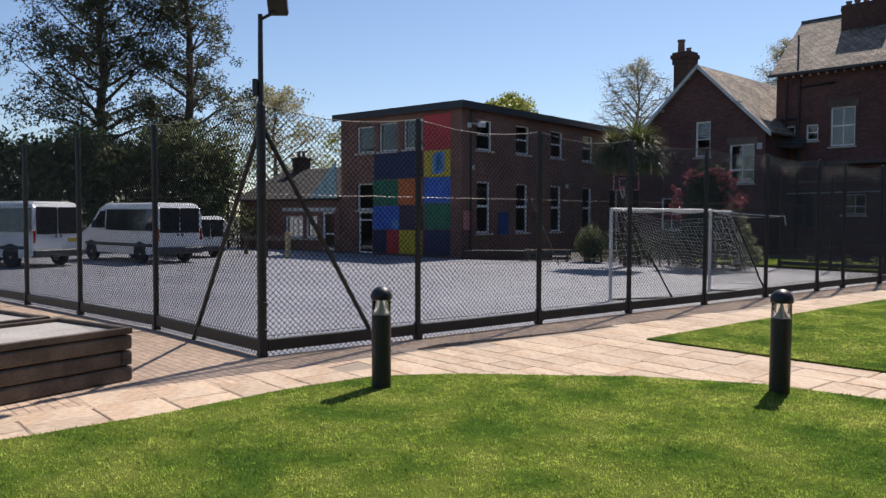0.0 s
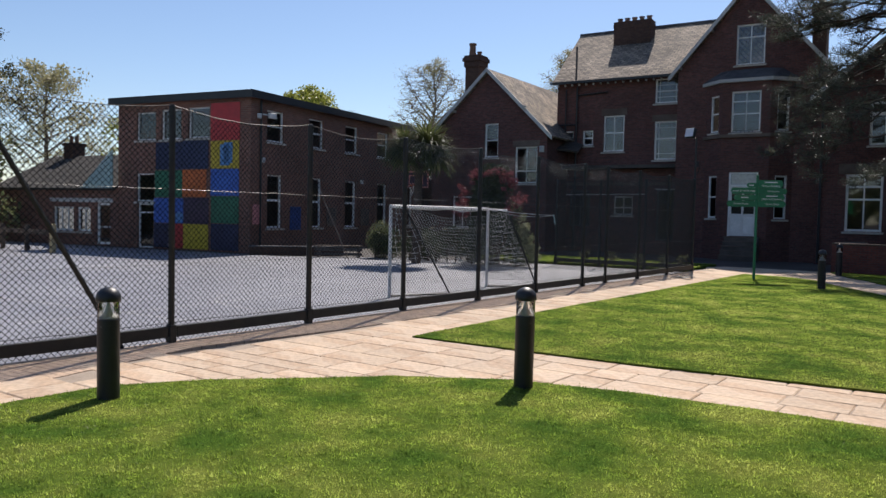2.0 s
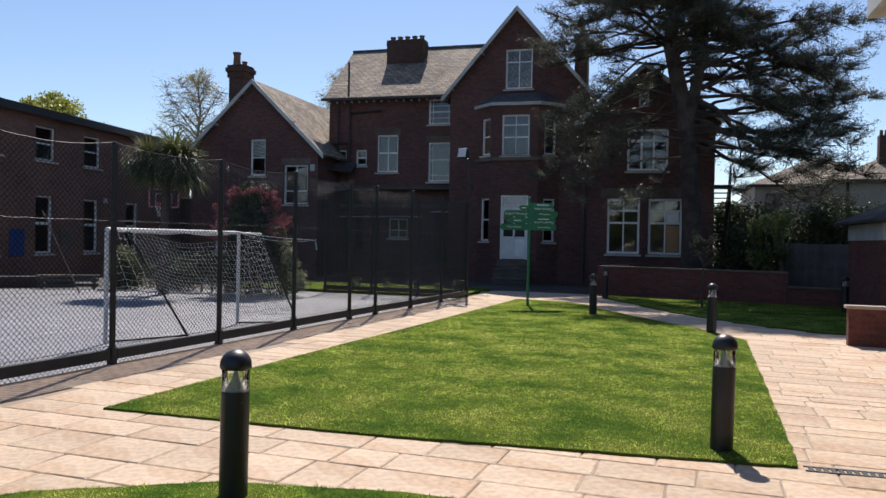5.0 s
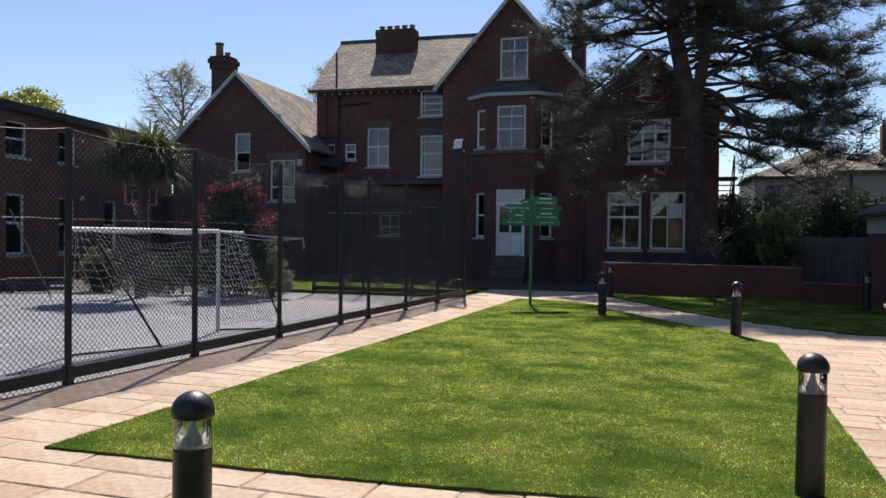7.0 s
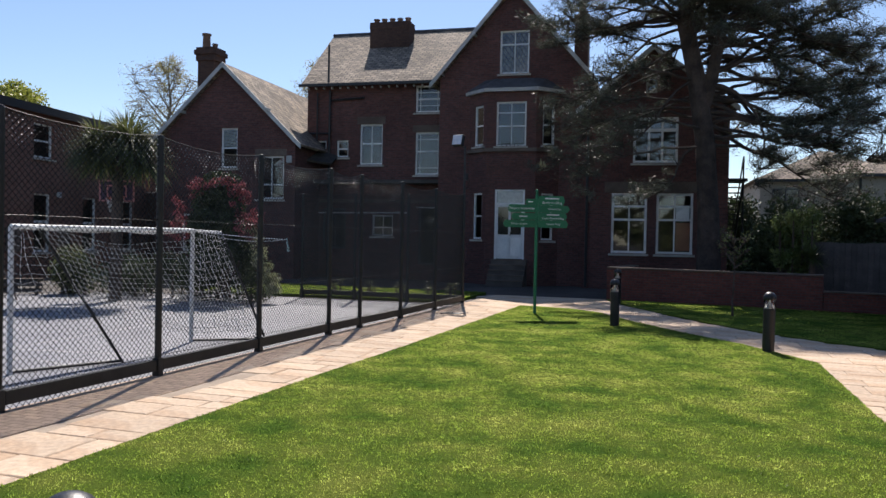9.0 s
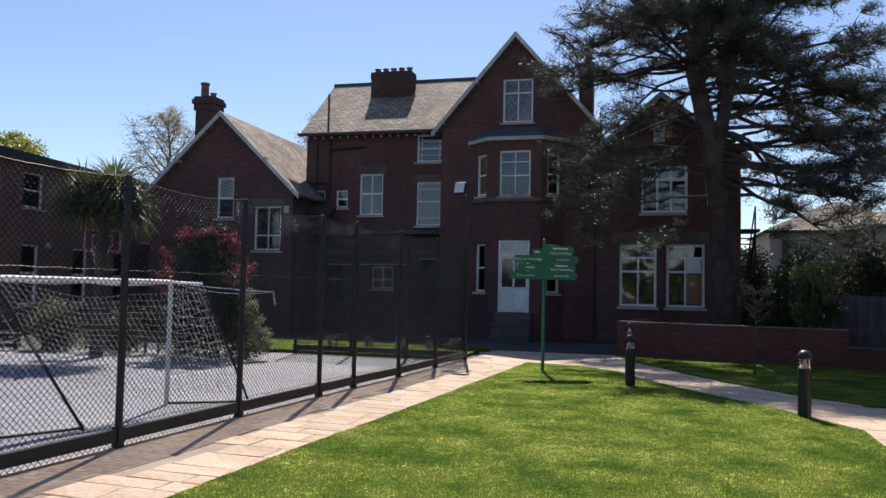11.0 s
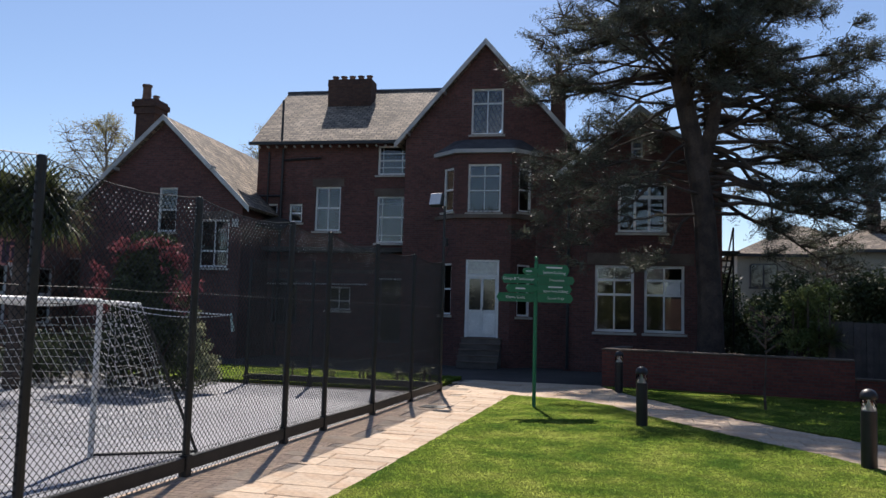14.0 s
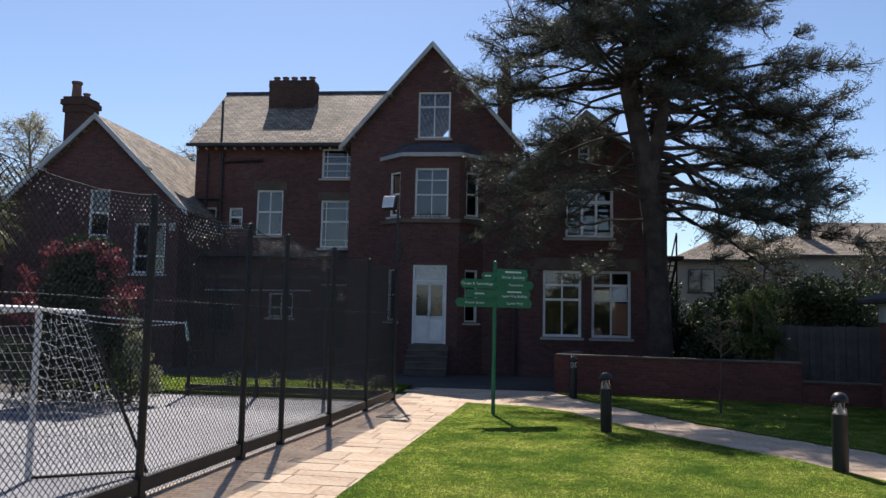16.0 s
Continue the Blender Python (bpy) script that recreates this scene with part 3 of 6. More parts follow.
part("gutter", box(B(), -8.2, -1.66, 32.12, 32.24, 8.3, 8.42), BLACK_PAINT, house, "black eaves gutter")
for i in range(17):
    x = -7.85 + i * 0.375
    part("eaves_bracket", box(B(), x, x + 0.05, 32.26, 32.42, 8.2, 8.275), BOARD, house, "small pale eaves bracket")
for p, q, r in (((-6.9, 32.58, 0), (-6.9, 32.58, 8.2), 0.055), ((-6.9, 32.4, 8.3), (-6.9, 32.4, 10.15), 0.05), ((-6.88, 32.6, 7.75), (-5.3, 32.6, 7.83), 0.05), ((-7.5, 32.6, 2.5), (-7.5, 32.6, 8.1), 0.04), ((-7.9, 32.6, 6.3), (-6.9, 32.6, 6.3), 0.04), ((4.55, 30.62, 0), (4.55, 30.62, 7.0), 0.05)):
    part("drainpipe", tube(B(), p, q, r), BLACK_PAINT, house, "black cast drainpipe")
part("white_pipe", tube(B(), (-7.6, 32.62, 2.78), (-3.2, 32.62, 2.82), 0.035, seg=6), BOARD, house, "pale painted pipe")
part("white_pipe", tube(B(), (-2.8, 32.62, 3.05), (-1.62, 32.62, 3.05), 0.035, seg=6), BOARD, house, "pale painted pipe")
part("string_course", box(B(), -7.69, -1.6, 32.63, 32.678, 3.25, 3.4), LINTEL, house)


def chimney(x0, x1, y0, y1, z0, z1, pots, cap=0.08, pot_h=0.3, pot_r=0.11):
    t = B()
    box(t, x0, x1, y0, y1, z0, z1 - 0.32)
    if cap > 0.1:
        box(t, x0 - cap / 2, x1 + cap / 2, y0 - cap / 2, y1 + cap / 2, z1 - 0.6, z1 - 0.322)
    box(t, x0 - cap, x1 + cap, y0 - cap, y1 + cap, z1 - 0.318, z1 - 0.12)
    box(t, x0 - cap / 2, x1 + cap / 2, y0 - cap / 2, y1 + cap / 2, z1 - 0.118, z1)
    c = part("chimney", t, BRICK_SOOT, house, "sooty brick chimney stack")
    for i in range(pots):
        x = x0 + (x1 - x0) * (i + 0.5) / pots
        part("chimney_pot", lathe(B(), [(pot_r * 1.15, 0), (pot_r, 0.05), (pot_r * 0.9, pot_h - 0.06), (pot_r * 1.15, pot_h - 0.05), (pot_r * 1.15, pot_h)], (x, (y0 + y1) / 2, z1), 12), TERRACOTTA, c)
    return c


chimney(-6.16, -4.2, 35.55, 36.35, 9.6, 11.95, 5, 0.02, 0.24, 0.13)
chimney(3.74, 4.3, 33.0, 33.9, 6.8, 11.1, 1, 0.06, 0.6, 0.14)

# middle gable with its canted bay
HB = pose(0, 31.6, 0)
BW = [(0.88, 2.08, 8.45, 10.2)]
wall("wall", [(-0.1, -1.6), (8.35, -1.6), (11.8, 1.4)], [(-0.1, 4.4), (8.35, 4.4), (11.8, 1.4)], BW + [(-0.1, 3.05, 0.4, 7.4)], BRICK, house, HB)
window(house, BW[0], HB, 2, (0.68,))
roof_slope(house, (-1.95, 31.35, 8.08), (1.4, 31.35, 11.98), (1.4, 41.9, 11.98), (-1.95, 41.9, 8.08), SLATE)
roof_slope(house, (1.4, 31.35, 11.98), (4.75, 31.35, 8.08), (4.75, 41.9, 8.08), (1.4, 41.9, 11.98), SLATE)
bargeboard(house, [(-1.98, 8.1), (1.4, 12.02), (4.78, 8.1)], 31.34)
part("side_wall", box(B(), -1.58, -1.3, 31.92, 32.66, -0.1, 8.4), BRICK, house)
part("side_wall", box(B(), 4.12, 4.4, 31.92, 41.3, -0.1, 8.3), BRICK, house)
for x, z in ((-1.55, 8.55), (-0.2, 10.1), (3.0, 10.1)):
    part("purlin_end", box(B(), x, x + 0.12, 31.2, 31.6, z - 0.12, z), BOARD, house)

FRONT = pose(0, 30.87, 0)
DOOR = (0.93, 2.13, 0.97, 3.73)
BAYW = (0.93, 2.13, 5.45, 7.2)
wall("bay_front", [(-0.1, 0.55), (7.6, 0.55)], [(-0.1, 2.52), (7.6, 2.52)], [DOOR, BAYW], BRICK, house, FRONT, 0.25)
window(house, BAYW, FRONT, 2, (0.45, 0.75), deep=0.06, bar_w=0.02)
for sx, xa, xb in ((1, -0.3, 0.55), (-1, 3.35, 2.52)):
    ang = math.degrees(math.atan2(0.73, abs(xb - xa)))
    length = math.hypot(0.73, xb - xa)
    m = pose(xa, 31.6, 0, 0, 0, -ang) if sx > 0 else pose(2.52, 30.87, 0, 0, 0, ang)
    lo, hi = length * 0.28, length * 0.8
    ows = [(lo, hi, 1.75, 3.6), (lo, hi, 5.5, 7.1)]
    wall("bay_side", [(-0.1, 0), (7.6, 0)], [(-0.1, length), (7.6, length)], ows, BRICK, house, m, 0.2)
    for o in ows:
        window(house, o, m, 1, (0.5,), deep=0.05)
t = B()
ring0 = [(-0.5, 31.6), (0.45, 30.7), (2.62, 30.7), (3.55, 31.6)]
ring1 = [(0.3, 31.59), (0.8, 31.35), (2.27, 31.35), (2.8, 31.59)]
a = [t.verts.new((x, y, 7.72)) for x, y in ring0]
b = [t.verts.new((x, y, 8.2)) for x, y in ring1]
for i in range(3):
    t.faces.new((a[i], a[i + 1], b[i + 1], b[i]))
t.faces.new(b)
part("bay_roof", t, LEAD, house, "lead-grey bay roof")
part("bay_cornice", prism(B(), ring0, 7.58, 7.72), BOARD, house, "pale painted cornice")
part("string_course", prism(B(), [(-0.42, 31.6), (0.5, 30.76), (2.57, 30.76), (3.47, 31.6)], 5.22, 5.36), LINTEL, house)
for k in range(5):
    x = 1.2 + 0.16 * k
    part("balcony_scroll", tube(B(), (x, 30.78, 5.4), (x + (0.05 if k % 2 else -0.05), 30.78, 5.66), 0.014, seg=5), BLACK_PAINT, house)
part("balcony_rail", tube(B(), (1.0, 30.78, 5.5), (2.05, 30.78, 5.5), 0.012, seg=5), BLACK_PAINT, house)

# panelled front door with its glazed upper lights
door = part("door", box(B(), 1.0, 2.06, 30.93, 30.985, 0.99, 3.12), WHITE_PAINT, house, "white painted double door")
t = B()
for x0, x1 in ((0.93, 1.0), (2.06, 2.13)):
    box(t, x0, x1, 30.9, 31.0, 0.97, 3.73)
box(t, 1.0, 2.06, 30.9, 31.0, 3.12, 3.2)
box(t, 1.0, 2.06, 30.9, 31.0, 3.66, 3.73)
part("door_frame", t, WHITE_PAINT, door)
for x0, x1 in ((1.07, 1.48), (1.58, 1.99)):
    part("door_glass", box(B(), x0, x1, 30.915, 30.927, 1.95, 3.04), DARK_GLASS, door)
    part("door_panel", rounded_box(B(), x0, x1, 30.912, 30.93, 1.1, 1.82, 0.008), WHITE_PAINT, door)
part("meeting_stile", box(B(), 1.51, 1.55, 30.905, 30.928, 1.0, 3.1), WHITE_PAINT, door)
part("fanlight", box(B(), 1.0, 2.06, 30.94, 30.95, 3.2, 3.66), PALE_GLASS, door)
part("door_handle", tube(B(), (1.57, 30.89, 1.9), (1.57, 30.89, 2.05), 0.015), GALV, door)
for k in range(5):
    st = part("step", box(B(), 0.86, 2.26, 30.86 - 0.23 * (5 - k), 30.86 - 0.23 * (4 - k), -0.05, 0.193 * (k + 1) - 0.045), STEP_STONE, house, "worn stone step")
    part("tread", rounded_box(B(), 0.84, 2.28, 30.83 - 0.23 * (5 - k), 30.86 - 0.23 * (4 - k), 0.193 * (k + 1) - 0.044, 0.193 * (k + 1), 0.01), LINTEL, st)

# right gable
HC = pose(0, 30.73, 0)
CW = [(5.47, 6.78, 1.32, 3.6), (7.12, 8.44, 1.32, 3.6), (6.22, 7.85, 4.74, 6.45), (6.65, 7.05, 7.35, 8.0)]
wall("wall", [(-0.1, 4.42), (6.95, 4.42), (9.0, 6.9)], [(-0.1, 9.65), (6.95, 9.65), (9.0, 6.9)], CW, BRICK, house, HC)
for o in CW[:2]:
    window(house, o, HC, 2, (0.56, 0.78), frame_w=0.09, bar_w=0.04)
part("paper_notice", box(B(), 7.83, 8.32, 30.86, 30.864, 2.64, 3.06), WHITE_PAINT, house, "white paper stuck inside the window")
part("orange_board", box(B(), 7.83, 8.34, 30.9, 30.92, 1.45, 2.5), ORANGE_BOARD, house, "orange board leaning inside the window")
window(house, CW[2], HC, 3, (0.72,), frame_w=0.09, bar_w=0.06)
window(house, CW[3], HC, 1, (0.5,), mat=BOARD, sill=False)
part("lintel_band", box(B(), 5.2, 8.75, 30.69, 30.728, 3.62, 4.02), LINTEL, house)
part("side_wall", box(B(), 9.35, 9.65, 31.031, 41.3, -0.1, 7.0), BRICK, house)
roof_slope(house, (4.1, 30.45, 6.72), (6.9, 30.45, 9.1), (6.9, 41.5, 9.1), (4.1, 41.5, 6.72), SLATE)
roof_slope(house, (6.9, 30.45, 9.1), (9.95, 30.45, 6.72), (9.95, 41.5, 6.72), (6.9, 41.5, 9.1), SLATE)
bargeboard(house, [(4.08, 6.74), (6.9, 9.14), (9.97, 6.74)], 30.44)

# left wing
HD = pose(0, 30.1, 0)
DW = [(-10.79, -10.01, 4.56, 6.25), (-9.05, -7.85, 3.25, 5.04), (-12.6, -11.5, 1.0, 2.6)]
wall("wall", [(-0.1, -13.9), (5.75, -13.9), (8.85, -10.6)], [(-0.1, -7.35), (5.75, -7.35), (8.85, -10.6)], DW, BRICK, house, HD)
window(house, DW[0], HD, 1, (0.5,))
window(house, DW[1], HD, 2, (0.34,), lintel=0.3)
window(house, DW[2], HD, 2, (0.5,))
part("side_wall", box(B(), -7.64, -7.36, 30.402, 32.66, -0.1, 5.7), BRICK, house)
part("side_wall", box(B(), -13.9, -13.6, 30.402, 41.2, -0.1, 5.7), BRICK, house)
roof_slope(house, (-14.3, 29.85, 5.45), (-10.6, 29.85, 8.95), (-10.6, 41, 8.95), (-14.3, 41, 5.45), SLATE)
roof_slope(house, (-10.6, 29.85, 8.95), (-7.0, 29.85, 5.5), (-7.0, 41, 5.5), (-10.6, 41, 8.95), SLATE)
bargeboard(house, [(-14.33, 5.46), (-10.6, 8.99), (-6.98, 5.5)], 29.84)
for x, z in ((-12.6, 7.0), (-8.6, 7.0)):
    part("purlin_end", box(B(), x, x + 0.12, 29.7, 30.1, z - 0.12, z), BOARD, house)
chimney(-12.64, -11.84, 31.2, 32.0, 6.0, 10.0, 2, 0.13, 0.22, 0.12)
part("chimney_pot", lathe(B(), [(0.18, 0), (0.16, 0.55), (0.2, 0.58), (0.2, 0.66)], (-12.4, 31.5, 10.0), 12), TERRACOTTA, house, "tall chimney pot")
part("alarm_box", rounded_box(B(), -7.72, -7.48, 30.02, 30.1, 4.75, 5.05, 0.02), BOARD, house, "cream alarm box")
part("lean_to_roof", slab(B(), (-7.34, 31.2, 5.0), (-6.5, 31.9, 4.9), (-6.5, 32.66, 5.3), (-7.34, 32.66, 5.6), 0.1), SLATE_DARK, house)
for k in range(20):
    part("fire_escape_tread", box(B(), 9.72, 10.42, 33.22 + 0.25 * k, 33.46 + 0.25 * k, 4.2 - 0.21 * k, 4.24 - 0.21 * k), METAL_DARK, house, "black steel fire escape tread")
for x in (9.7, 10.44):
    part("fire_escape_rail", tube(B(), (x, 33.2, 5.2), (x, 38.2, 1.0), 0.03, seg=6), METAL_DARK, house)
    part("fire_escape_stringer", tube(B(), (x, 33.2, 4.2), (x, 38.2, 0.0), 0.05, seg=6), METAL_DARK, house)
    part("fire_escape_post", tube(B(), (x, 33.2, -0.05), (x, 33.2, 5.2), 0.035, seg=6), METAL_DARK, house)
part("fire_escape_landing", box(B(), 9.66, 10.46, 32.0, 33.2, 4.15, 4.25), METAL_DARK, house)

# ---- the painted school hall ----
GYM = pose(-14.6, 17.9, 0, 0, 0, 6)
GSIDE = GYM @ pose(0, 0, 0, 0, 0, 90)
hall = thing("school_hall", "brown brick two-storey hall with a bright painted panel mural", "building")
GF = [(-6.26, -5.12, 4.57, 5.76), (-4.82, -3.67, 4.57, 5.83), (-3.31, -2.14, 4.6, 5.86), (-6.26, -5.2, 1.95, 3.15), (-6.2, -5.25, -0.05, 1.85)]
wall("wall", [(-0.1, -7.35), (6.2, -7.35)], [(-0.1, 0), (6.2, 0)], GF, BRICK_GYM, hall, GYM)
for o in GF[:3]:
    window(hall, o, GYM, 1, (), frame_w=0.06)
window(hall, GF[3], GYM, 1, (), frame_w=0.06)
window(hall, GF[4], GYM, 1, (0.8,), frame_w=0.06, sill=False)
GS = [(a, a + 1.12, 4.5, 5.78) for a in (1.0, 3.88, 6.78, 9.73, 12.6)] + [(a, a + 0.98, 0.95, 3.15) for a in (1.04, 3.92, 6.82, 9.8, 12.65)]
wall("side_wall", [(-0.1, 0.302), (6.2, 0.302)], [(-0.1, 15.6), (6.2, 15.6)], GS, BRICK_GYM, hall, GSIDE)
for o in GS[:5]:
    window(hall, o, GSIDE, 1, (0.5,), frame_w=0.06)
for o in GS[5:]:
    window(hall, o, GSIDE, 1, (0.52,), frame_w=0.07, bar_w=0.05)
part("back_wall", box(B(), -7.35, -0.31, 15.3, 15.6, -0.1, 6.2, GYM), BRICK_GYM, hall)
part("side_wall", box(B(), -7.35, -7.05, 0.302, 15.29, -0.1, 6.2, GYM), BRICK_GYM, hall)
# dark backing added behind the hall windows, room shade in its colour
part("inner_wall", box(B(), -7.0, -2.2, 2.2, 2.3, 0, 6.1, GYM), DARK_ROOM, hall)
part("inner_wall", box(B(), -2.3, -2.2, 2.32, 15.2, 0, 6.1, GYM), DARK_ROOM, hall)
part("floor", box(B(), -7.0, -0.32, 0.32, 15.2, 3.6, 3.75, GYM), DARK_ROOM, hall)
part("flat_roof", box(B(), -7.6, 0.25, -0.25, 15.8, 6.2, 6.36, GYM), ROOF_FELT, hall, "dark felt flat roof")
t = B()
box(t, -7.65, 0.3, -0.3, -0.252, 6.1, 6.4, GYM)
box(t, 0.252, 0.3, -0.25, 15.8, 6.1, 6.4, GYM)
part("fascia", t, BLACK_PAINT, hall, "black fascia board")
MURAL = [(2.05, 0.55, 4.47, 5.98, RED, "red"), (2.05, 0.58, 3.33, 4.45, YELLOW, "yellow"), (2.04, 0.58, 2.22, 3.31, BLUE, "blue"), (2.02, 0.58, 1.1, 2.2, GREEN, "green"), (2.02, 0.58, 0.0, 1.08, NAVY, "navy"),
         (5.15, 3.6, 2.13, 3.27, GREEN, "green"), (3.58, 2.3, 2.16, 3.29, ORANGE, "orange"), (5.2, 3.54, 1.05, 2.1, BLUE, "blue"), (3.52, 2.16, 1.06, 2.13, PLUM, "dark plum"), (3.52, 2.18, 0.0, 1.03, YELLOW, "yellow"),
         (4.3, 3.54, 0.0, 1.03, RED, "dark red"), (5.1, 3.62, 3.3, 4.45, NAVY, "navy"), (3.6, 2.18, 3.32, 4.5, NAVY, "navy"), (5.2, 4.33, 0.0, 1.03, NAVY, "navy")]
for a, b, z0, z1, c, w in MURAL:
    part("mural_panel", box(B(), -a, -b, -0.03, -0.002, z0, z1, GYM), c, hall, f"flat {w} painted panel")
t = B()
for p in ((-1.55, -1.05, 3.45, 4.3), (-1.35, -0.9, 3.55, 4.38)):
    box(t, p[0], p[1], -0.036, -0.031, p[2], p[3], GYM)
part("mural_figure", t, SKYBLUE, hall, "blue shape painted on yellow")
part("mural_disc", lathe(B(), [(0.24, 0), (0.24, 0.006)], (0, 0, 0), 18), SKYBLUE, hall, "pale blue disc").matrix_basis = GYM @ pose(-3.75, -0.031, 1.3, 90)
part("notice_board", rounded_box(B(), -0.03, 0.5, -0.05, -0.003, 1.1, 1.9, 0.01), PINK, hall, "pink notice", m=GSIDE @ pose(0.15, 0, 0))
part("notice_board", rounded_box(B(), 2.55, 3.3, -0.05, -0.003, 0.85, 1.85, 0.01), NOTICE_BLUE, hall, "blue notice board", m=GSIDE)
for a in (5.3, 8.2):
    nb = part("notice_board", rounded_box(B(), a, a + 0.75, -0.06, -0.003, 1.0, 1.85, 0.01), LINTEL, hall, "pale framed notice board", m=GSIDE)
for a, z in ((0.35, 5.35), (0.6, 3.6), (8.1, 3.05)):
    part("wall_lamp", rounded_box(B(), a, a + 0.16, -0.14, -0.003, z, z + 0.2, 0.02), BOARD, hall, "small pale wall lamp", m=GSIDE)
t = B()
tube(t, (1.0, -0.3, 5.5), (0.7, -0.02, 5.55), 0.03)
rounded_box(t, 0.72, 1.1, -0.42, -0.25, 5.38, 5.6, 0.02)
part("cctv_camera", t, BOARD, hall, "pale security camera", m=GSIDE)
t = B()
tube(t, (0, -0.06, 0), (0, -0.06, 6.1), 0.045)
part("drainpipe", t, BLACK_PAINT, hall, m=GSIDE @ pose(0.55, 0, 0))

# ---- low building beside the hall ----
low = thing("low_building", "single-storey brick building with a slate roof", "building")
LW = [(-11.6, -10.2, 0.55, 1.65), (-10.0, -9.1, 0.55, 1.65), (-8.75, -7.85, 0.0, 1.85)]
wall("wall", [(-0.1, -15.5), (2.55, -15.5)], [(-0.1, -7.4), (2.55, -7.4)], LW, BRICK_GYM, low, GYM)
window(low, LW[0], GYM, 3, (), frame_w=0.08)
window(low, LW[1], GYM, 2, (), frame_w=0.08)
window(low, LW[2], GYM, 1, (0.42,), frame_w=0.1, sill=False)
part("white_band", box(B(), -11.8, -7.7, -0.03, -0.002, 1.87, 2.05, GYM), BOARD, low)
part("back_wall", box(B(), -15.5, -7.4, 6, 6.3, -0.1, 2.6, GYM), BRICK_GYM, low)
g = GYM
roof_slope(low, g @ Vector((-15.7, -0.25, 2.5)), g @ Vector((-7.42, -0.25, 2.5)), g @ Vector((-7.42, 3.2, 4.25)), g @ Vector((-15.7, 3.2, 4.25)), SLATE_DARK)
roof_slope(low, g @ Vector((-7.42, 6.6, 2.5)), g @ Vector((-15.7, 6.6, 2.5)), g @ Vector((-15.7, 3.2, 4.25)), g @ Vector((-7.42, 3.2, 4.25)), SLATE_DARK)
t = B()
v = [t.verts.new(g @ Vector(p)) for p in ((-9.4, -0.3, 2.5), (-7.4, -0.3, 2.5), (-7.4, -0.3, 4.2), (-9.4, -0.25, 2.5), (-7.4, -0.25, 2.5), (-7.4, -0.25, 4.2))]
for f in ((0, 1, 2), (5, 4, 3), (0, 3, 4, 1), (1, 4, 5, 2), (2, 5, 3, 0)):
    t.faces.new([v[i] for i in f])
part("gable_sheet", t, AQUA, low, "pale aqua gable cladding sheet")
t = box(B(), -14.6, -13.9, 2.9, 3.6, 3.7, 4.75, g)
box(t, -14.66, -13.84, 2.84, 3.66, 4.752, 4.9, g)
stack = part("chimney", t, BRICK_SOOT, low, "sooty brick chimney stack")
for x in (-14.45, -14.05):
    part("chimney_pot", lathe(B(), [(0.12, 0), (0.1, 0.06), (0.09, 0.32), (0.12, 0.34), (0.12, 0.38)], tuple(g @ Vector((x, 3.25, 4.9))), 12), TERRACOTTA, stack)


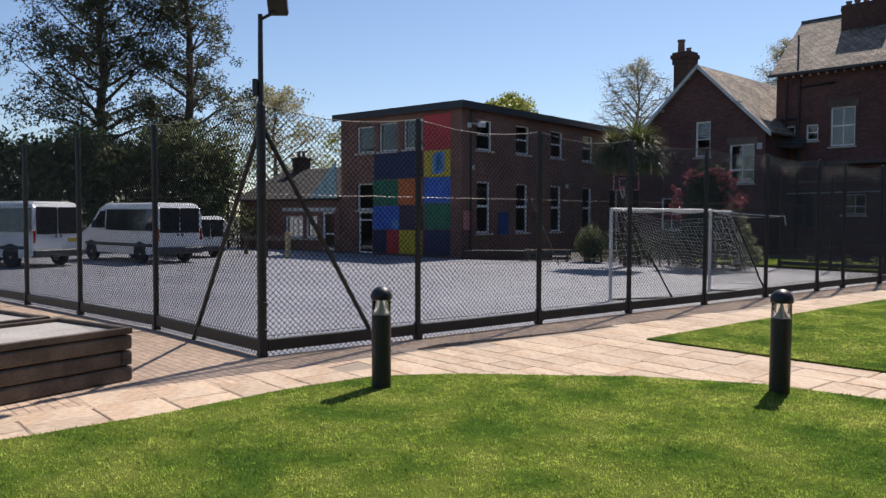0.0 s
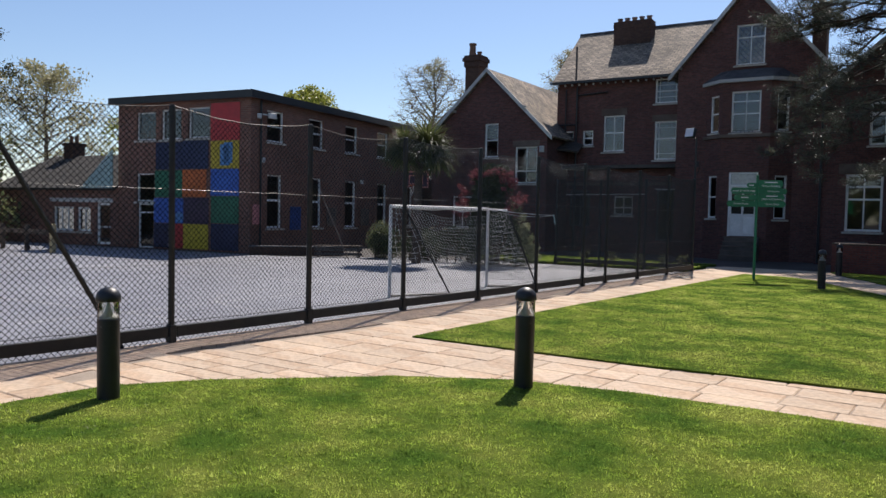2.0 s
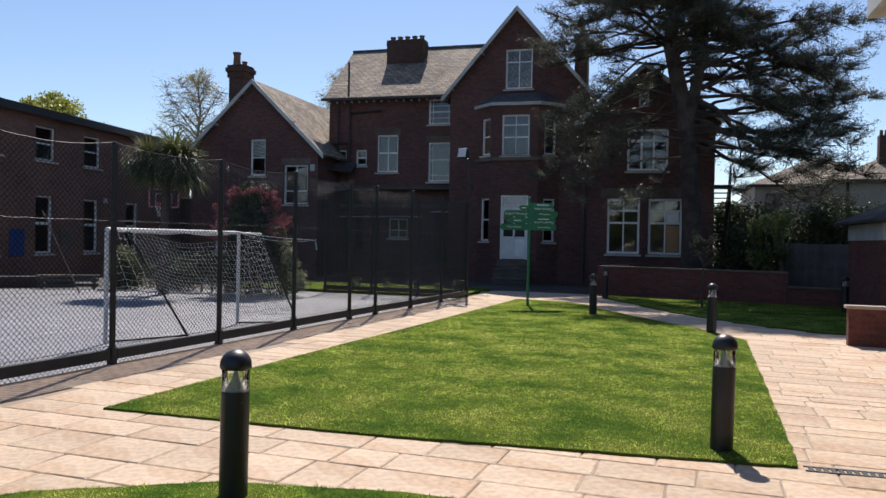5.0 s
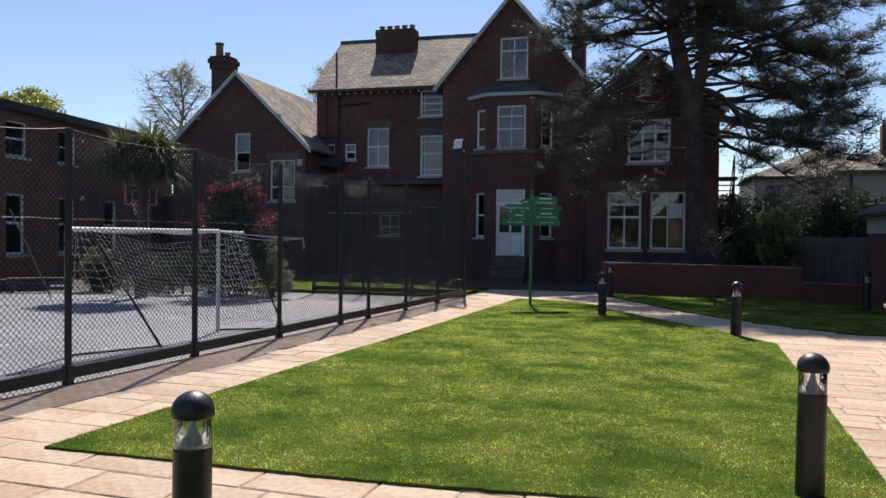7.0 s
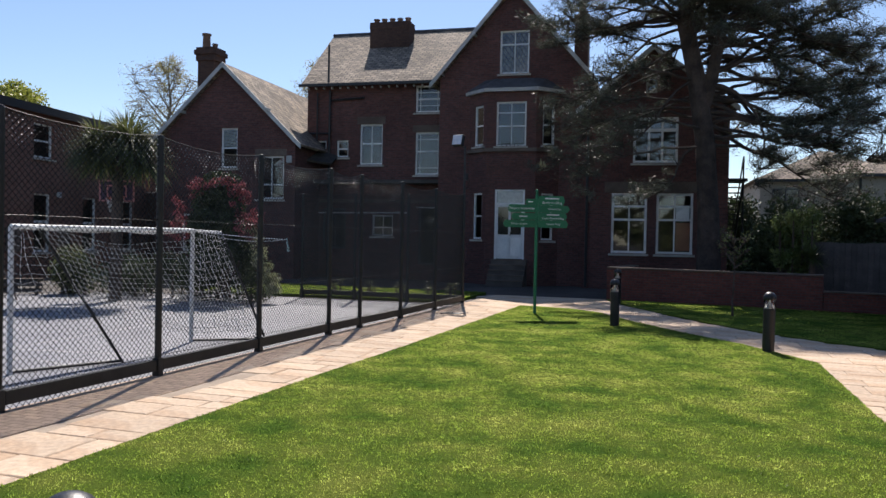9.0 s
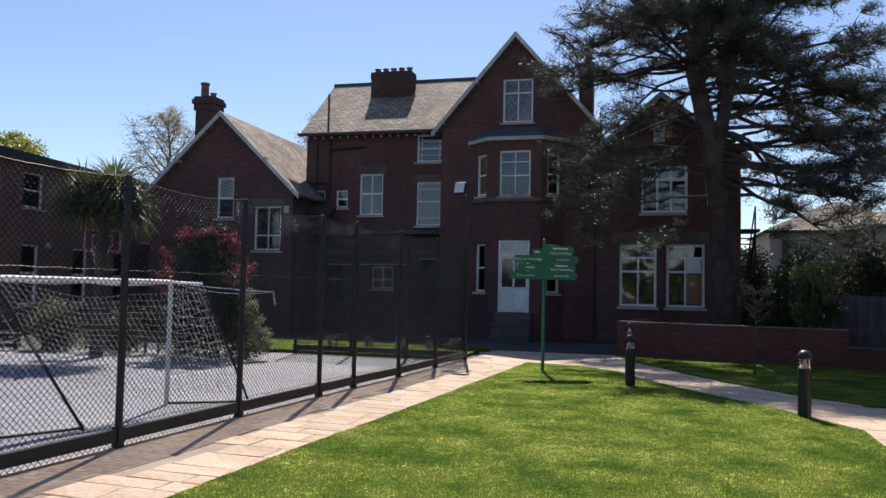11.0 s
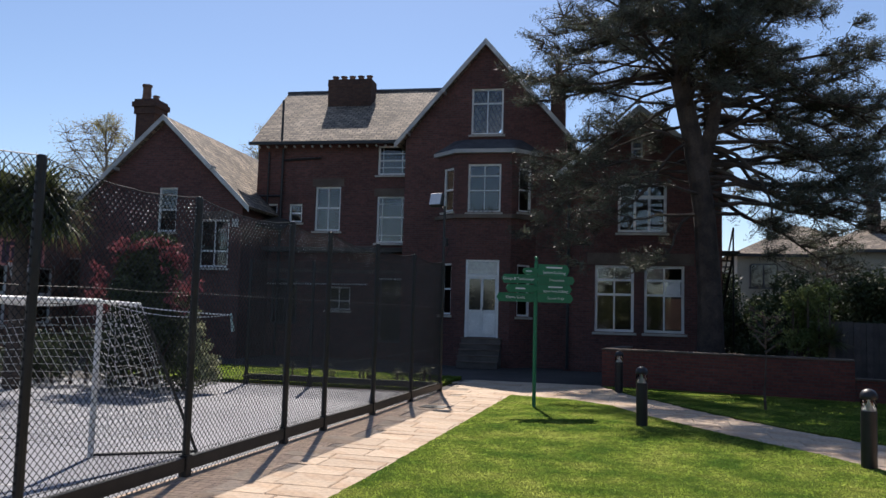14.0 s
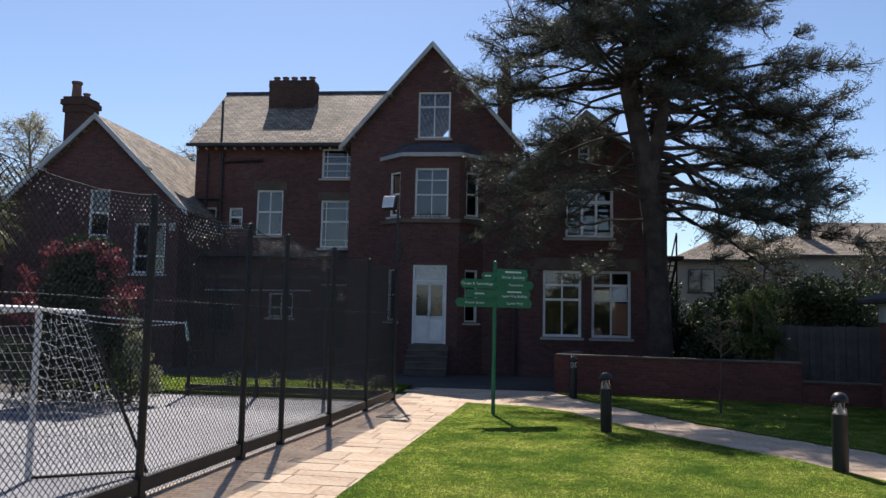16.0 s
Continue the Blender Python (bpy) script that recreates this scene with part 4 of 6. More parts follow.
# ---- minibuses ----
def minibus(name, label, m, size=0.95, plate=False, group="parked minibuses"):
    v = thing(name, label, "minibus", group, m)
    side = [(0, 0.42), (0, 1.0), (0.04, 2.05), (0.14, 2.22), (0.4, 2.27), (3.9, 2.27), (4.25, 2.14), (4.95, 1.33), (5.55, 1.08), (5.66, 0.9), (5.68, 0.42), (4.95, 0.34), (0.5, 0.34)]
    t = B()
    rows = []
    for y, inset in ((-0.98, 0.15), (-0.94, 0.06), (-0.84, 0.0), (0.84, 0.0), (0.94, 0.06), (0.98, 0.15)):
        rows.append([t.verts.new((x, y * (1 - 0.09 * max(0, z - 1.15)), z - (inset if z > 2.1 else 0))) for x, z in side])
    k = len(side)
    for a, b in zip(rows, rows[1:]):
        for i in range(k):
            j = (i + 1) % k
            t.faces.new((a[i], b[i], b[j], a[j]))
    t.faces.new(rows[0])
    t.faces.new(rows[-1][::-1])
    bmesh.ops.recalc_face_normals(t, faces=t.faces[:])
    body = part("body", t, VAN_WHITE, v)
    for s in (-1, 1):
        def yy(z):
            return s * (0.984 * (1 - 0.09 * max(0, z - 1.15)) + 0.004)
        for x0, x1 in ((0.12, 1.27), (1.29, 2.47), (2.49, 3.6)):
            t = B()
            f = [t.verts.new((x, yy(z) + o, z)) for o in (0, s * 0.012) for x, z in ((x0, 1.22), (x1, 1.22), (x1, 2.02), (x0, 2.02))]
            for q in ((0, 1, 2, 3), (4, 5, 6, 7), (0, 1, 5, 4), (1, 2, 6, 5), (2, 3, 7, 6), (3, 0, 4, 7)):
                t.faces.new([f[i] for i in q])
            bmesh.ops.recalc_face_normals(t, faces=t.faces[:])
            part("side_window", t, DARK_GLASS, v)
        t = B()
        f = [t.verts.new((x, yy(z) + o, z)) for o in (0, s * 0.012) for x, z in ((3.7, 1.3), (4.72, 1.3), (4.15, 1.95), (3.7, 1.98))]
        for q in ((0, 1, 2, 3), (4, 5, 6, 7), (0, 1, 5, 4), (1, 2, 6, 5), (2, 3, 7, 6), (3, 0, 4, 7)):
            t.faces.new([f[i] for i in q])
        bmesh.ops.recalc_face_normals(t, faces=t.faces[:])
        part("cab_window", t, DARK_GLASS, v)
        part("side_moulding", rounded_box(B(), 0.3, 5.2, s * 0.985 - 0.02, s * 0.985 + 0.02, 0.62, 0.74, 0.01), PLASTIC_GREY, v)
        t = B()
        rounded_box(t, 4.25, 4.4, s * 1.08 - 0.09, s * 1.08 + 0.09, 1.3, 1.6, 0.03)
        part("wing_mirror", t, PLASTIC_GREY, v)
        part("tail_light", rounded_box(B(), -0.02, 0.05, s * 0.9 - 0.045, s * 0.9 + 0.045, 0.85, 1.3, 0.015), TAIL_RED, v)
        part("headlight", rounded_box(B(), 5.4, 5.66, s * 0.72 - 0.18, s * 0.72 + 0.18, 0.82, 1.05, 0.04), REFLECTOR, v)
        for x in (1.15, 4.75):
            w = part("wheel", lathe(B(), [(0.2, -0.09), (0.31, -0.1), (0.335, -0.06), (0.335, 0.06), (0.31, 0.1), (0.2, 0.09)], seg=20), RUBBER, v)
            w.matrix_basis = pose(x, s * 0.88, 0.335, 90)
            r = part("rim", lathe(B(), [(0.06, -0.105), (0.2, -0.092), (0.2, 0.092), (0.06, 0.105)], seg=16), ALLOY, w)
            arch = lathe(B(), [(0.42, -0.05), (0.42, 0.06)], seg=20)
            a = part("wheel_arch", arch, RUBBER, v)
            a.matrix_basis = pose(x, s * 0.935, 0.4, 90)
    for s in (-1, 1):
        part("rear_window", rounded_box(B(), -0.018, 0.03, 0.015 if s > 0 else -0.82, 0.82 if s > 0 else -0.015, 1.14, 2.08, 0.02), DARK_GLASS, v)
        part("rear_door_handle", rounded_box(B(), -0.03, 0.0, s * 0.1 - 0.04, s * 0.1 + 0.04, 1.02, 1.12, 0.01), PLASTIC_GREY, v)
    part("rear_bumper", rounded_box(B(), -0.1, 0.12, -0.95, 0.95, 0.36, 0.62, 0.04), PLASTIC_GREY, v)
    if plate:
        part("number_plate", rounded_box(B(), -0.024, 0.01, -0.86, -0.4, 0.86, 1.0, 0.004), PLATE_YELLOW, v)
    t = B()
    f = [t.verts.new(p) for p in ((4.28, -0.8, 2.1), (4.28, 0.8, 2.1), (4.93, 0.86, 1.37), (4.93, -0.86, 1.37), (4.33, -0.8, 2.12), (4.33, 0.8, 2.12), (4.98, 0.86, 1.39), (4.98, -0.86, 1.39))]
    for q in ((0, 1, 2, 3), (7, 6, 5, 4), (0, 4, 5, 1), (1, 5, 6, 2), (2, 6, 7, 3), (3, 7, 4, 0)):
        t.faces.new([f[i] for i in q])
    bmesh.ops.recalc_face_normals(t, faces=t.faces[:])
    part("windscreen", t, DARK_GLASS, v)
    part("grille", rounded_box(B(), 5.62, 5.7, -0.5, 0.5, 0.5, 0.8, 0.02), PLASTIC_GREY, v)
    v.scale = (size, size, size)
    return v


minibus("minibus", "white high-roof minibus with dark windows, parked", pose(-18.34, 7.48, -0.05, 0, 0, 188))
minibus("minibus", "white minibus with a yellow rear number plate, parked", pose(-19.1, 3.64, -0.05, 0, 0, 200), plate=True)
minibus("minibus", "small white van parked beyond the minibuses", pose(-20.96, 9.97, -0.05, 0, 0, 186), 0.74)

# ---- timber rail by the low building ----
rail = thing("timber_rail", "low weathered timber knee rail with a pale post", "fence")
for x in (-22.6, -20.9, -19.2):
    part("post", rounded_box(B(), x - 0.07, x + 0.07, 12.4, 12.54, -0.06, 0.95, 0.01), TIMBER, rail)
part("rail", rounded_box(B(), -22.7, -19.1, 12.36, 12.4, 0.6, 0.78, 0.01), TIMBER, rail)
part("pale_post", rounded_box(B(), -19.0, -18.82, 12.2, 12.38, -0.06, 1.0, 0.02), YELLOW_WOOD, rail, "pale new timber post")


# ---- mesh fences ----
def wires(u, z_top, z_low, space, r):
    """Straight diagonal wires of a chain-link panel u wide; z_top(f) is its upper edge."""
    verts, faces = [], []
    for s in (1, -1):
        h = 3.2
        k = int((u + h) / space)
        for i in range(k + 1):
            a = i * space - h if s > 0 else i * space
            # from (a, low) rising to the right or left
            lo_u, lo_z = a, z_low
            if s > 0 and lo_u < 0:
                lo_z += -lo_u
                lo_u = 0
            if s < 0 and lo_u > u:
                lo_z += lo_u - u
                lo_u = u
            run = (u - lo_u) if s > 0 else lo_u
            zt = z_top(min(1, max(0, lo_u / u)))
            run = min(run, zt - lo_z)
            hi_u = lo_u + s * run
            run = min(run, z_top(min(1, max(0, hi_u / u))) - lo_z)
            if run < 0.03:
                continue
            hi_u, hi_z = lo_u + s * run, lo_z + run
            d = Vector((hi_u - lo_u, 0, hi_z - lo_z)).normalized()
            n1, n2 = Vector((0, 1, 0)), d.cross(Vector((0, 1, 0)))
            o = len(verts)
            off = 0.0022 * s
            for p in ((lo_u, lo_z), (hi_u, hi_z)):
                for ang in (0, 2.094, 4.189):
                    q = Vector((p[0], off, p[1])) + (n1 * math.cos(ang) + n2 * math.sin(ang)) * r
                    verts.append(tuple(q))
            for j in range(3):
                faces.append((o + j, o + (j + 1) % 3, o + 3 + (j + 1) % 3, o + 3 + j))
    return verts, faces


def knuckles(u, z_top, space, band):
    """Small metal facets added where the wires cross, shaped to give sun glints, in the uppermost band of a panel."""
    verts, faces = [], []
    rows = int(band / (space / 2))
    for i in range(int(u / space)):
        low = random.randint(int(rows * 0.55), rows)
        for j in range(1, low):
            x = (i + 0.5 * (j % 2) + 0.3) * space
            if x > u - 0.05 or random.random() < 0.12:
                continue
            z = z_top(x / u) - j * space / 2
            o, a = len(verts), random.uniform(-0.5, 0.5)
            tall = random.uniform(0.0025, 0.008)
            sx, cz = math.sin(a) * tall, math.cos(a) * tall
            q, w = 0.0052 * math.cos(a * 3), 0.0052 * math.sin(a * 3)
            verts += [(x - sx, 0, z - cz), (x - q + w, -q - w, z), (x + q + w, -q + w, z), (x + q - w, q + w, z), (x - q - w, q - w, z), (x + sx, 0, z + cz)]
            faces += [(o, o + 2, o + 1), (o, o + 3, o + 2), (o, o + 4, o + 3), (o, o + 1, o + 4), (o + 5, o + 1, o + 2), (o + 5, o + 2, o + 3), (o + 5, o + 3, o + 4), (o + 5, o + 4, o + 1)]
    return verts, faces


def mesh_fence(name, label, line, height=2.98, sag=0.1, skip_posts=(), group="sports court fence", tall=(), worn=None):
    f = thing(name, label, "fence", group)
    for i, (x, y) in enumerate(line):
        if i in skip_posts:
            continue
        p = part("post", rounded_post(0.041 if i not in tall else 0.056, height + 0.07), METAL_DARK, f)
        p.matrix_basis = pose(x, y, -0.06)
        part("post_sleeve", rounded_box(B(), -0.05, 0.05, -0.05, 0.05, -0.02, 0.26, 0.008), METAL_DARK, f, m=pose(x, y, -0.04, 0, 0, -5))
    for i, ((x0, y0), (x1, y1)) in enumerate(zip(line, line[1:])):
        u = math.hypot(x1 - x0, y1 - y0)
        m = pose(x0, y0, 0, 0, 0, math.degrees(math.atan2(y1 - y0, x1 - x0)))
        part("kickboard", rounded_box(B(), 0.06, u - 0.06, -0.035, 0.035, 0.06, 0.2, 0.006), METAL_DARK, f, "dark steel bottom rail", m=m)
        s = sag * random.uniform(0.6, 1.3)
        vs, fs = wires(u, lambda k: height - 4 * s * k * (1 - k), 0.0, 0.074, 0.0039)
        me = bpy.data.meshes.new("chain_link")
        me.from_pydata(vs, [], fs)
        me.materials.append(WIRE)
        ob = new("chain_link", me)
        ob.parent = f
        ob.matrix_basis = m
        tagged(ob, "dark diamond wire mesh", kind="stuff")
        # panels in this range get the added glint facets
        if worn and worn[0] <= i < worn[1]:
            vs, fs = knuckles(u, lambda k: height - 4 * s * k * (1 - k), 0.074, 0.4)
            me = bpy.data.meshes.new("worn_weave")
            me.from_pydata(vs, [], fs)
            me.materials.append(GLINT_METAL)
            ob = new("worn_weave", me)
            ob.parent = f
            ob.matrix_basis = m
            tagged(ob, "small metal facets added for sun glints on the top mesh", kind="stuff")
        for z, r, mt in ((height, 0.0045, WIRE), (1.93, 0.0024, GALV), (0.98, 0.0022, GALV), (0.24, 0.0036, WIRE)):
            t = B()
            pts = [(u * k / 10, 0.006 + random.uniform(-0.004, 0.004), z - (4 * s if z == height else 0.08 * s) * (k / 10) * (1 - k / 10) + random.uniform(-0.006, 0.006)) for k in range(11)]
            cord(t, pts, r, 4)
            part("line_wire", t, mt, f, m=m)
    return f


def rounded_post(r, h):
    return lathe(B(), [(r, 0), (r, h - 0.03), (r * 0.8, h - 0.005), (r * 0.3, h)], seg=10)


# worn: range of panels whose top edge gets sun-glint facets
long_fence = mesh_fence("court_fence", "tall dark chain-link fence along the path", FENCE, skip_posts=(0,), worn=(3, 8))
side_fence = mesh_fence("court_fence", "tall dark chain-link fence towards the car park", SIDE_FENCE, tall=(0,))
end_fence = mesh_fence("court_fence", "chain-link fence across the end of the court", END_FENCE, skip_posts=(0,))
for p, q in (((0.0, 0.0, 2.75), (-1.75, -0.02, 0.0)), ((0.0, 0.0, 2.75), (0.17, 1.6, 0.0))):
    part("strut", tube(B(), p, q, 0.03, seg=8), METAL_DARK, side_fence, "slanting steel strut")
part("hinge_band", rounded_box(B(), -0.1, 0.1, -0.02, 0.02, 0.62, 0.65, 0.004), METAL_DARK, side_fence)
part("hinge_band", rounded_box(B(), -0.1, 0.1, -0.02, 0.02, 0.3, 0.33, 0.004), METAL_DARK, side_fence)


def floodlight(label, x, y, top, turn, size=1.0, tilt=30):
    f = thing("floodlight", label, "floodlight", "court floodlights", pose(x, y, 0, 0, 0, turn))
    part("mast", tube(B(), (0, 0, 3.0), (0, 0, top), 0.035, 0.028), METAL_DARK, f)
    part("bracket", tube(B(), (0, 0, top - 0.06), (0.16, 0, top + 0.02), 0.02), METAL_DARK, f)
    head = part("lamp_head", rounded_box(B(), -0.16, 0.16, -0.05, 0.08, -0.15, 0.15, 0.02), BLACK_PAINT, f, "black lamp housing")
    head.matrix_basis = pose(0.2, 0.02, top + 0.14 * size, tilt) @ Matrix.Scale(size, 4)
    g = part("lamp_glass", box(B(), -0.14, 0.14, 0.082, 0.088, -0.13, 0.13), REFLECTOR, head)
    part("junction_box", rounded_box(B(), -0.09, -0.03, -0.05, 0.05, top - 0.95, top - 0.75, 0.01), BLACK_PAINT, f)
    t = B()
    pts = [(-0.05, -0.03, top - 0.8), (-0.12, -0.06, top - 0.95), (-0.07, -0.05, top - 1.1), (-0.03, -0.03, 3.1)]
    cord(t, pts, 0.008)
    part("cable", t, WIRE, f)
    return f


floodlight("black floodlight on the fence corner mast", 0, 0, 4.02, 46, 0.72)
lamp2 = floodlight("black floodlight on a thin mast above the fence", 1.9, 21.3, 4.3, 160, 1.05, 15)

# ---- goal ----
goal = thing("football_goal", "white five-a-side goal with a hanging cord net", "goal")
GL, GR = Vector((-1.0, 8.66, -0.05)), Vector((-0.62, 12.1, -0.05))
BL, BR = Vector((-0.32, 9.95, -0.05)), Vector((0.42, 12.75, -0.05))
UP = Vector((0, 0, 1.87))
TL, TR = GL + UP + Vector((0.14, 0.3, -0.02)), GR + UP + Vector((0.36, 0.3, -0.02))
for p in (GL, GR):
    part("post", tube(B(), p, p + UP, 0.035, seg=12), WHITE_PAINT, goal)
part("crossbar", tube(B(), GL + UP, GR + UP, 0.035, seg=12), WHITE_PAINT, goal)
for a, b in ((GL + UP, TL), (GR + UP, TR)):
    part("top_arm", tube(B(), a, b, 0.02), WHITE_PAINT, goal)
for a, b in ((TL, BL), (TR, BR)):
    part("back_stay", tube(B(), a, b, 0.02), METAL_DARK, goal, "dark steel back stay")
for a, b in ((GL, BL), (GR, BR)):
    part("ground_bar", tube(B(), a + Vector((0, 0, 0.03)), b + Vector((0, 0, 0.03)), 0.02), METAL_DARK, goal)
def cord_sheet(a, b, c, d, nu, nv, sag):
    """A sheet of knotted cords between the corners a b (upper) and d c (lower), hanging in folds."""
    verts, faces = [], []
    def at(u, v):
        p = (a * (1 - u) + b * u) * (1 - v) + (d * (1 - u) + c * u) * v
        w = 4 * u * (1 - u)
        p = p + Vector((0.03 * math.sin(9 * u + 3 * v), 0.03 * math.sin(7 * v + 5 * u), -sag * w * (1 - 0.4 * v) + 0.02 * math.sin(13 * u + 4 * v)))
        return p
    def cord(p, q):
        dd = (q - p)
        if dd.length < 1e-4:
            return
        dd.normalize()
        n1 = dd.orthogonal().normalized()
        n2 = dd.cross(n1)
        o = len(verts)
        for e in (p, q):
            for g in (0, 2.094, 4.189):
                verts.append(tuple(e + (n1 * math.cos(g) + n2 * math.sin(g)) * 0.0036))
        for j in range(3):
            faces.append((o + j, o + (j + 1) % 3, o + 3 + (j + 1) % 3, o + 3 + j))
    grid = [[at(i / nu, j / nv) for i in range(nu + 1)] for j in range(nv + 1)]
    for j in range(nv + 1):
        for i in range(nu + 1):
            if i < nu:
                cord(grid[j][i], grid[j][i + 1])
            if j < nv:
                cord(grid[j][i], grid[j + 1][i])
    me = bpy.data.meshes.new("net")
    me.from_pydata(verts, [], faces)
    me.materials.append(NET_WHITE)
    ob = new("net", me)
    ob.parent = goal
    return tagged(ob, "sagging white cord net", kind="stuff")
LOW_L, LOW_R = TL.lerp(BL, 0.62), TR.lerp(BR, 0.9)
cord_sheet(GL + UP, GR + UP, TR, TL, 36, 4, 0.05)
cord_sheet(TL, TR, LOW_R, LOW_L, 36, 17, 0.2)
cord_sheet(GL + UP, TL, LOW_L, GL + Vector((0, 0, 0.7)), 5, 10, 0.03)
cord_sheet(GR + UP, TR, LOW_R, GR + Vector((0, 0, 0.25)), 6, 13, 0.03)
rope = thing("rope", "pale rope tied from the goal to the fence", "rope")
pr = GR + UP
for sag, r in ((0.02, 0.008), (0.09, 0.006)):
    t = B()
    pts = [pr.lerp(Vector((0.95, 12.4, 1.7)), k / 8) - Vector((0, 0, sag * 4 * (k / 8) * (1 - k / 8))) for k in range(9)]
    cord(t, pts, r)
    part("cord", t, NET_WHITE, rope)
part("tied_end", tube(B(), (0.95, 12.4, 1.72), (0.99, 12.4, 1.5), 0.012, 0.02, 6), AQUA, rope, "frayed pale blue rope end")


# ---- court markings ----
def painted(name, pts, w=0.05, closed=False):
    t = B()
    for (x0, y0), (x1, y1) in zip(pts, pts[1:]):
        d = Vector((x1 - x0, y1 - y0, 0)).normalized()
        s = Vector((-d.y, d.x, 0)) * w / 2
        a, b = Vector((x0, y0, -0.046)), Vector((x1, y1, -0.046))
        t.faces.new([t.verts.new(p) for p in (a - s, b - s, b + s, a + s)])
    return setting(name, t, LINE_WHITE, "worn white court line", "court line")


painted("court_line", [(-2.9, 2.0), (-2.55, 20.5)])
painted("court_circle", [(-1.8 + 2.1 * math.cos(a), 7.6 + 2.1 * math.sin(a)) for a in (2 * math.pi * i / 40 for i in range(41))])
painted("court_line_cross", [(-14, 3.3), (-0.3, 3.9)])
painted("court_line_far", [(-13, 9.5), (-0.4, 10.6)])
painted("court_line_end", [(-9, 20.2), (1.0, 19.9)])


# ---- bollard lights ----
def bollard():
    b = thing("bollard_light", "black bollard light with a clear lens, standing in the lawn", "bollard light", "garden bollard lights")
    part("column", lathe(B(), [(0.094, -0.05), (0.094, 0.715), (0.09, 0.725)], seg=28), BLACK_PAINT, b, smooth=False)
    ln = part("lens", lathe(B(), [(0.09, 0.725), (0.091, 0.73), (0.091, 0.868), (0.09, 0.872)], seg=28), LENS, b, "clear plastic lens", smooth=False)
    ln.visible_shadow = False
    part("reflector", lathe(B(), [(0.078, 0.726), (0.06, 0.745), (0.03, 0.79), (0.014, 0.85), (0.012, 0.868)], seg=20), REFLECTOR, b, "pale cone reflector", smooth=True)
    dome = [(0.098, 0.872), (0.104, 0.878), (0.104, 0.9)] + [(0.104 * math.cos(a), 0.9 + 0.1 * math.sin(a)) for a in (math.pi / 2 * i / 7 for i in range(1, 7))] + [(0.004, 1.0)]
    part("cap", lathe(B(), dome, seg=28), BLACK_PAINT, b, "domed black cap", smooth=True)
    part("screw", lathe(B(), [(0.006, 0), (0.006, 0.004)], seg=8), GALV, b).matrix_basis = pose(0.03, -0.09, 0.66, 90)
    return b


first = bollard()
first.matrix_basis = pose(2.3, -0.05, 0)
for x, y, r in ((5.03, 2.58, 40), (8.27, 4.99, 90), (6.14, 17.05, 10), (8.7, 14.2, 70), (6.0, 23.05, 0), (12.4, 20.6, 30)):
    copy_thing(first, pose(x, y, 0, random.uniform(-0.7, 0.7), random.uniform(-0.7, 0.7), r))

# ---- signpost ----
sign = thing("signpost", "green finger signpost with white lettering on the lawn", "signpost", m=pose(4.22, 18.9, 0, 0, 0, 24))
part("post", tube(B(), (0, 0, -0.05), (0, 0, 2.84), 0.038, seg=14), GREEN_PAINT, sign)
part("finial", lathe(B(), [(0.02, 2.84), (0.045, 2.86), (0.02, 2.885), (0.034, 2.905), (0.04, 2.93), (0.03, 2.955), (0.005, 2.97)], seg=14), GREEN_PAINT, sign, smooth=True)


def lettering(text, size, m, parent):
    cu = bpy.data.curves.new("lettering", "FONT")
    cu.body, cu.size, cu.align_x, cu.align_y, cu.extrude = text, size, "CENTER", "CENTER", 0.001
    tmp = bpy.data.objects.new("lettering_curve", cu)
    me = bpy.data.meshes.new_from_object(tmp)
    bpy.data.objects.remove(tmp)
    me.materials.clear()
    me.materials.append(WHITE_PAINT)
    ob = new("lettering", me)
    ob.parent = parent
    ob.matrix_basis = m
    return tagged(ob, "white lettering")


def finger(side, z0, z1, length, lines):
    zm, h = (z0 + z1) / 2, z1 - z0
    t = B()
    outline = [(0.03, z0), (length - 0.05, z0), (length, zm), (length - 0.05, z1), (0.03, z1)]
    f = [t.verts.new((side * x, -0.05, z)) for x, z in outline]
    k = [t.verts.new((side * x, -0.032, z)) for x, z in outline]
    t.faces.new(f)
    t.faces.new(k[::-1])
    for i in range(5):
        j = (i + 1) % 5
        t.faces.new((f[i], f[j], k[j], k[i]))
    bmesh.ops.recalc_face_normals(t, faces=t.faces[:])
    a = part("finger_board", t, GREEN_PAINT, sign)
    part("clamp", rounded_box(B(), -0.05, 0.05, -0.05 if side > 0 else -0.051, 0.045, zm - 0.03, zm + 0.03, 0.006), GREEN_PAINT, sign)
    for i, (text, width) in enumerate(lines):
        z = zm + (0.5 * (len(lines) - 1) - i) * h * 0.46
        size = h * (0.36 if len(lines) > 1 else 0.42)
        if text:
            lettering(text, size, pose(side * (length / 2 + 0.02), -0.053, z, 90), a)
        else:
            x = side * (length / 2 + 0.02)
            part("unread_word", box(B(), x - width / 2, x + width / 2, -0.053, -0.0505, z - size * 0.2, z + size * 0.2), WHITE_PAINT, a)


finger(1, 2.59, 2.81, 0.68, (("", 0.34), ("Senior Building", 0)))
finger(1, 2.42, 2.585, 0.8, (("Humanities", 0),))
finger(1, 2.235, 2.415, 0.74, (("", 0.3), ("Upper Prep Building", 0)))
finger(1, 2.06, 2.23, 0.77, (("Lower Prep", 0),))
finger(-1, 2.6, 2.73, 0.3, (("", 0.13),))
finger(-1, 2.42, 2.595, 0.72, (("Design & Technology", 0),))
finger(-1, 2.24, 2.4, 0.63, (("", 0.2),))
finger(-1, 2.06, 2.23, 0.82, (("Drama Studio", 0),))


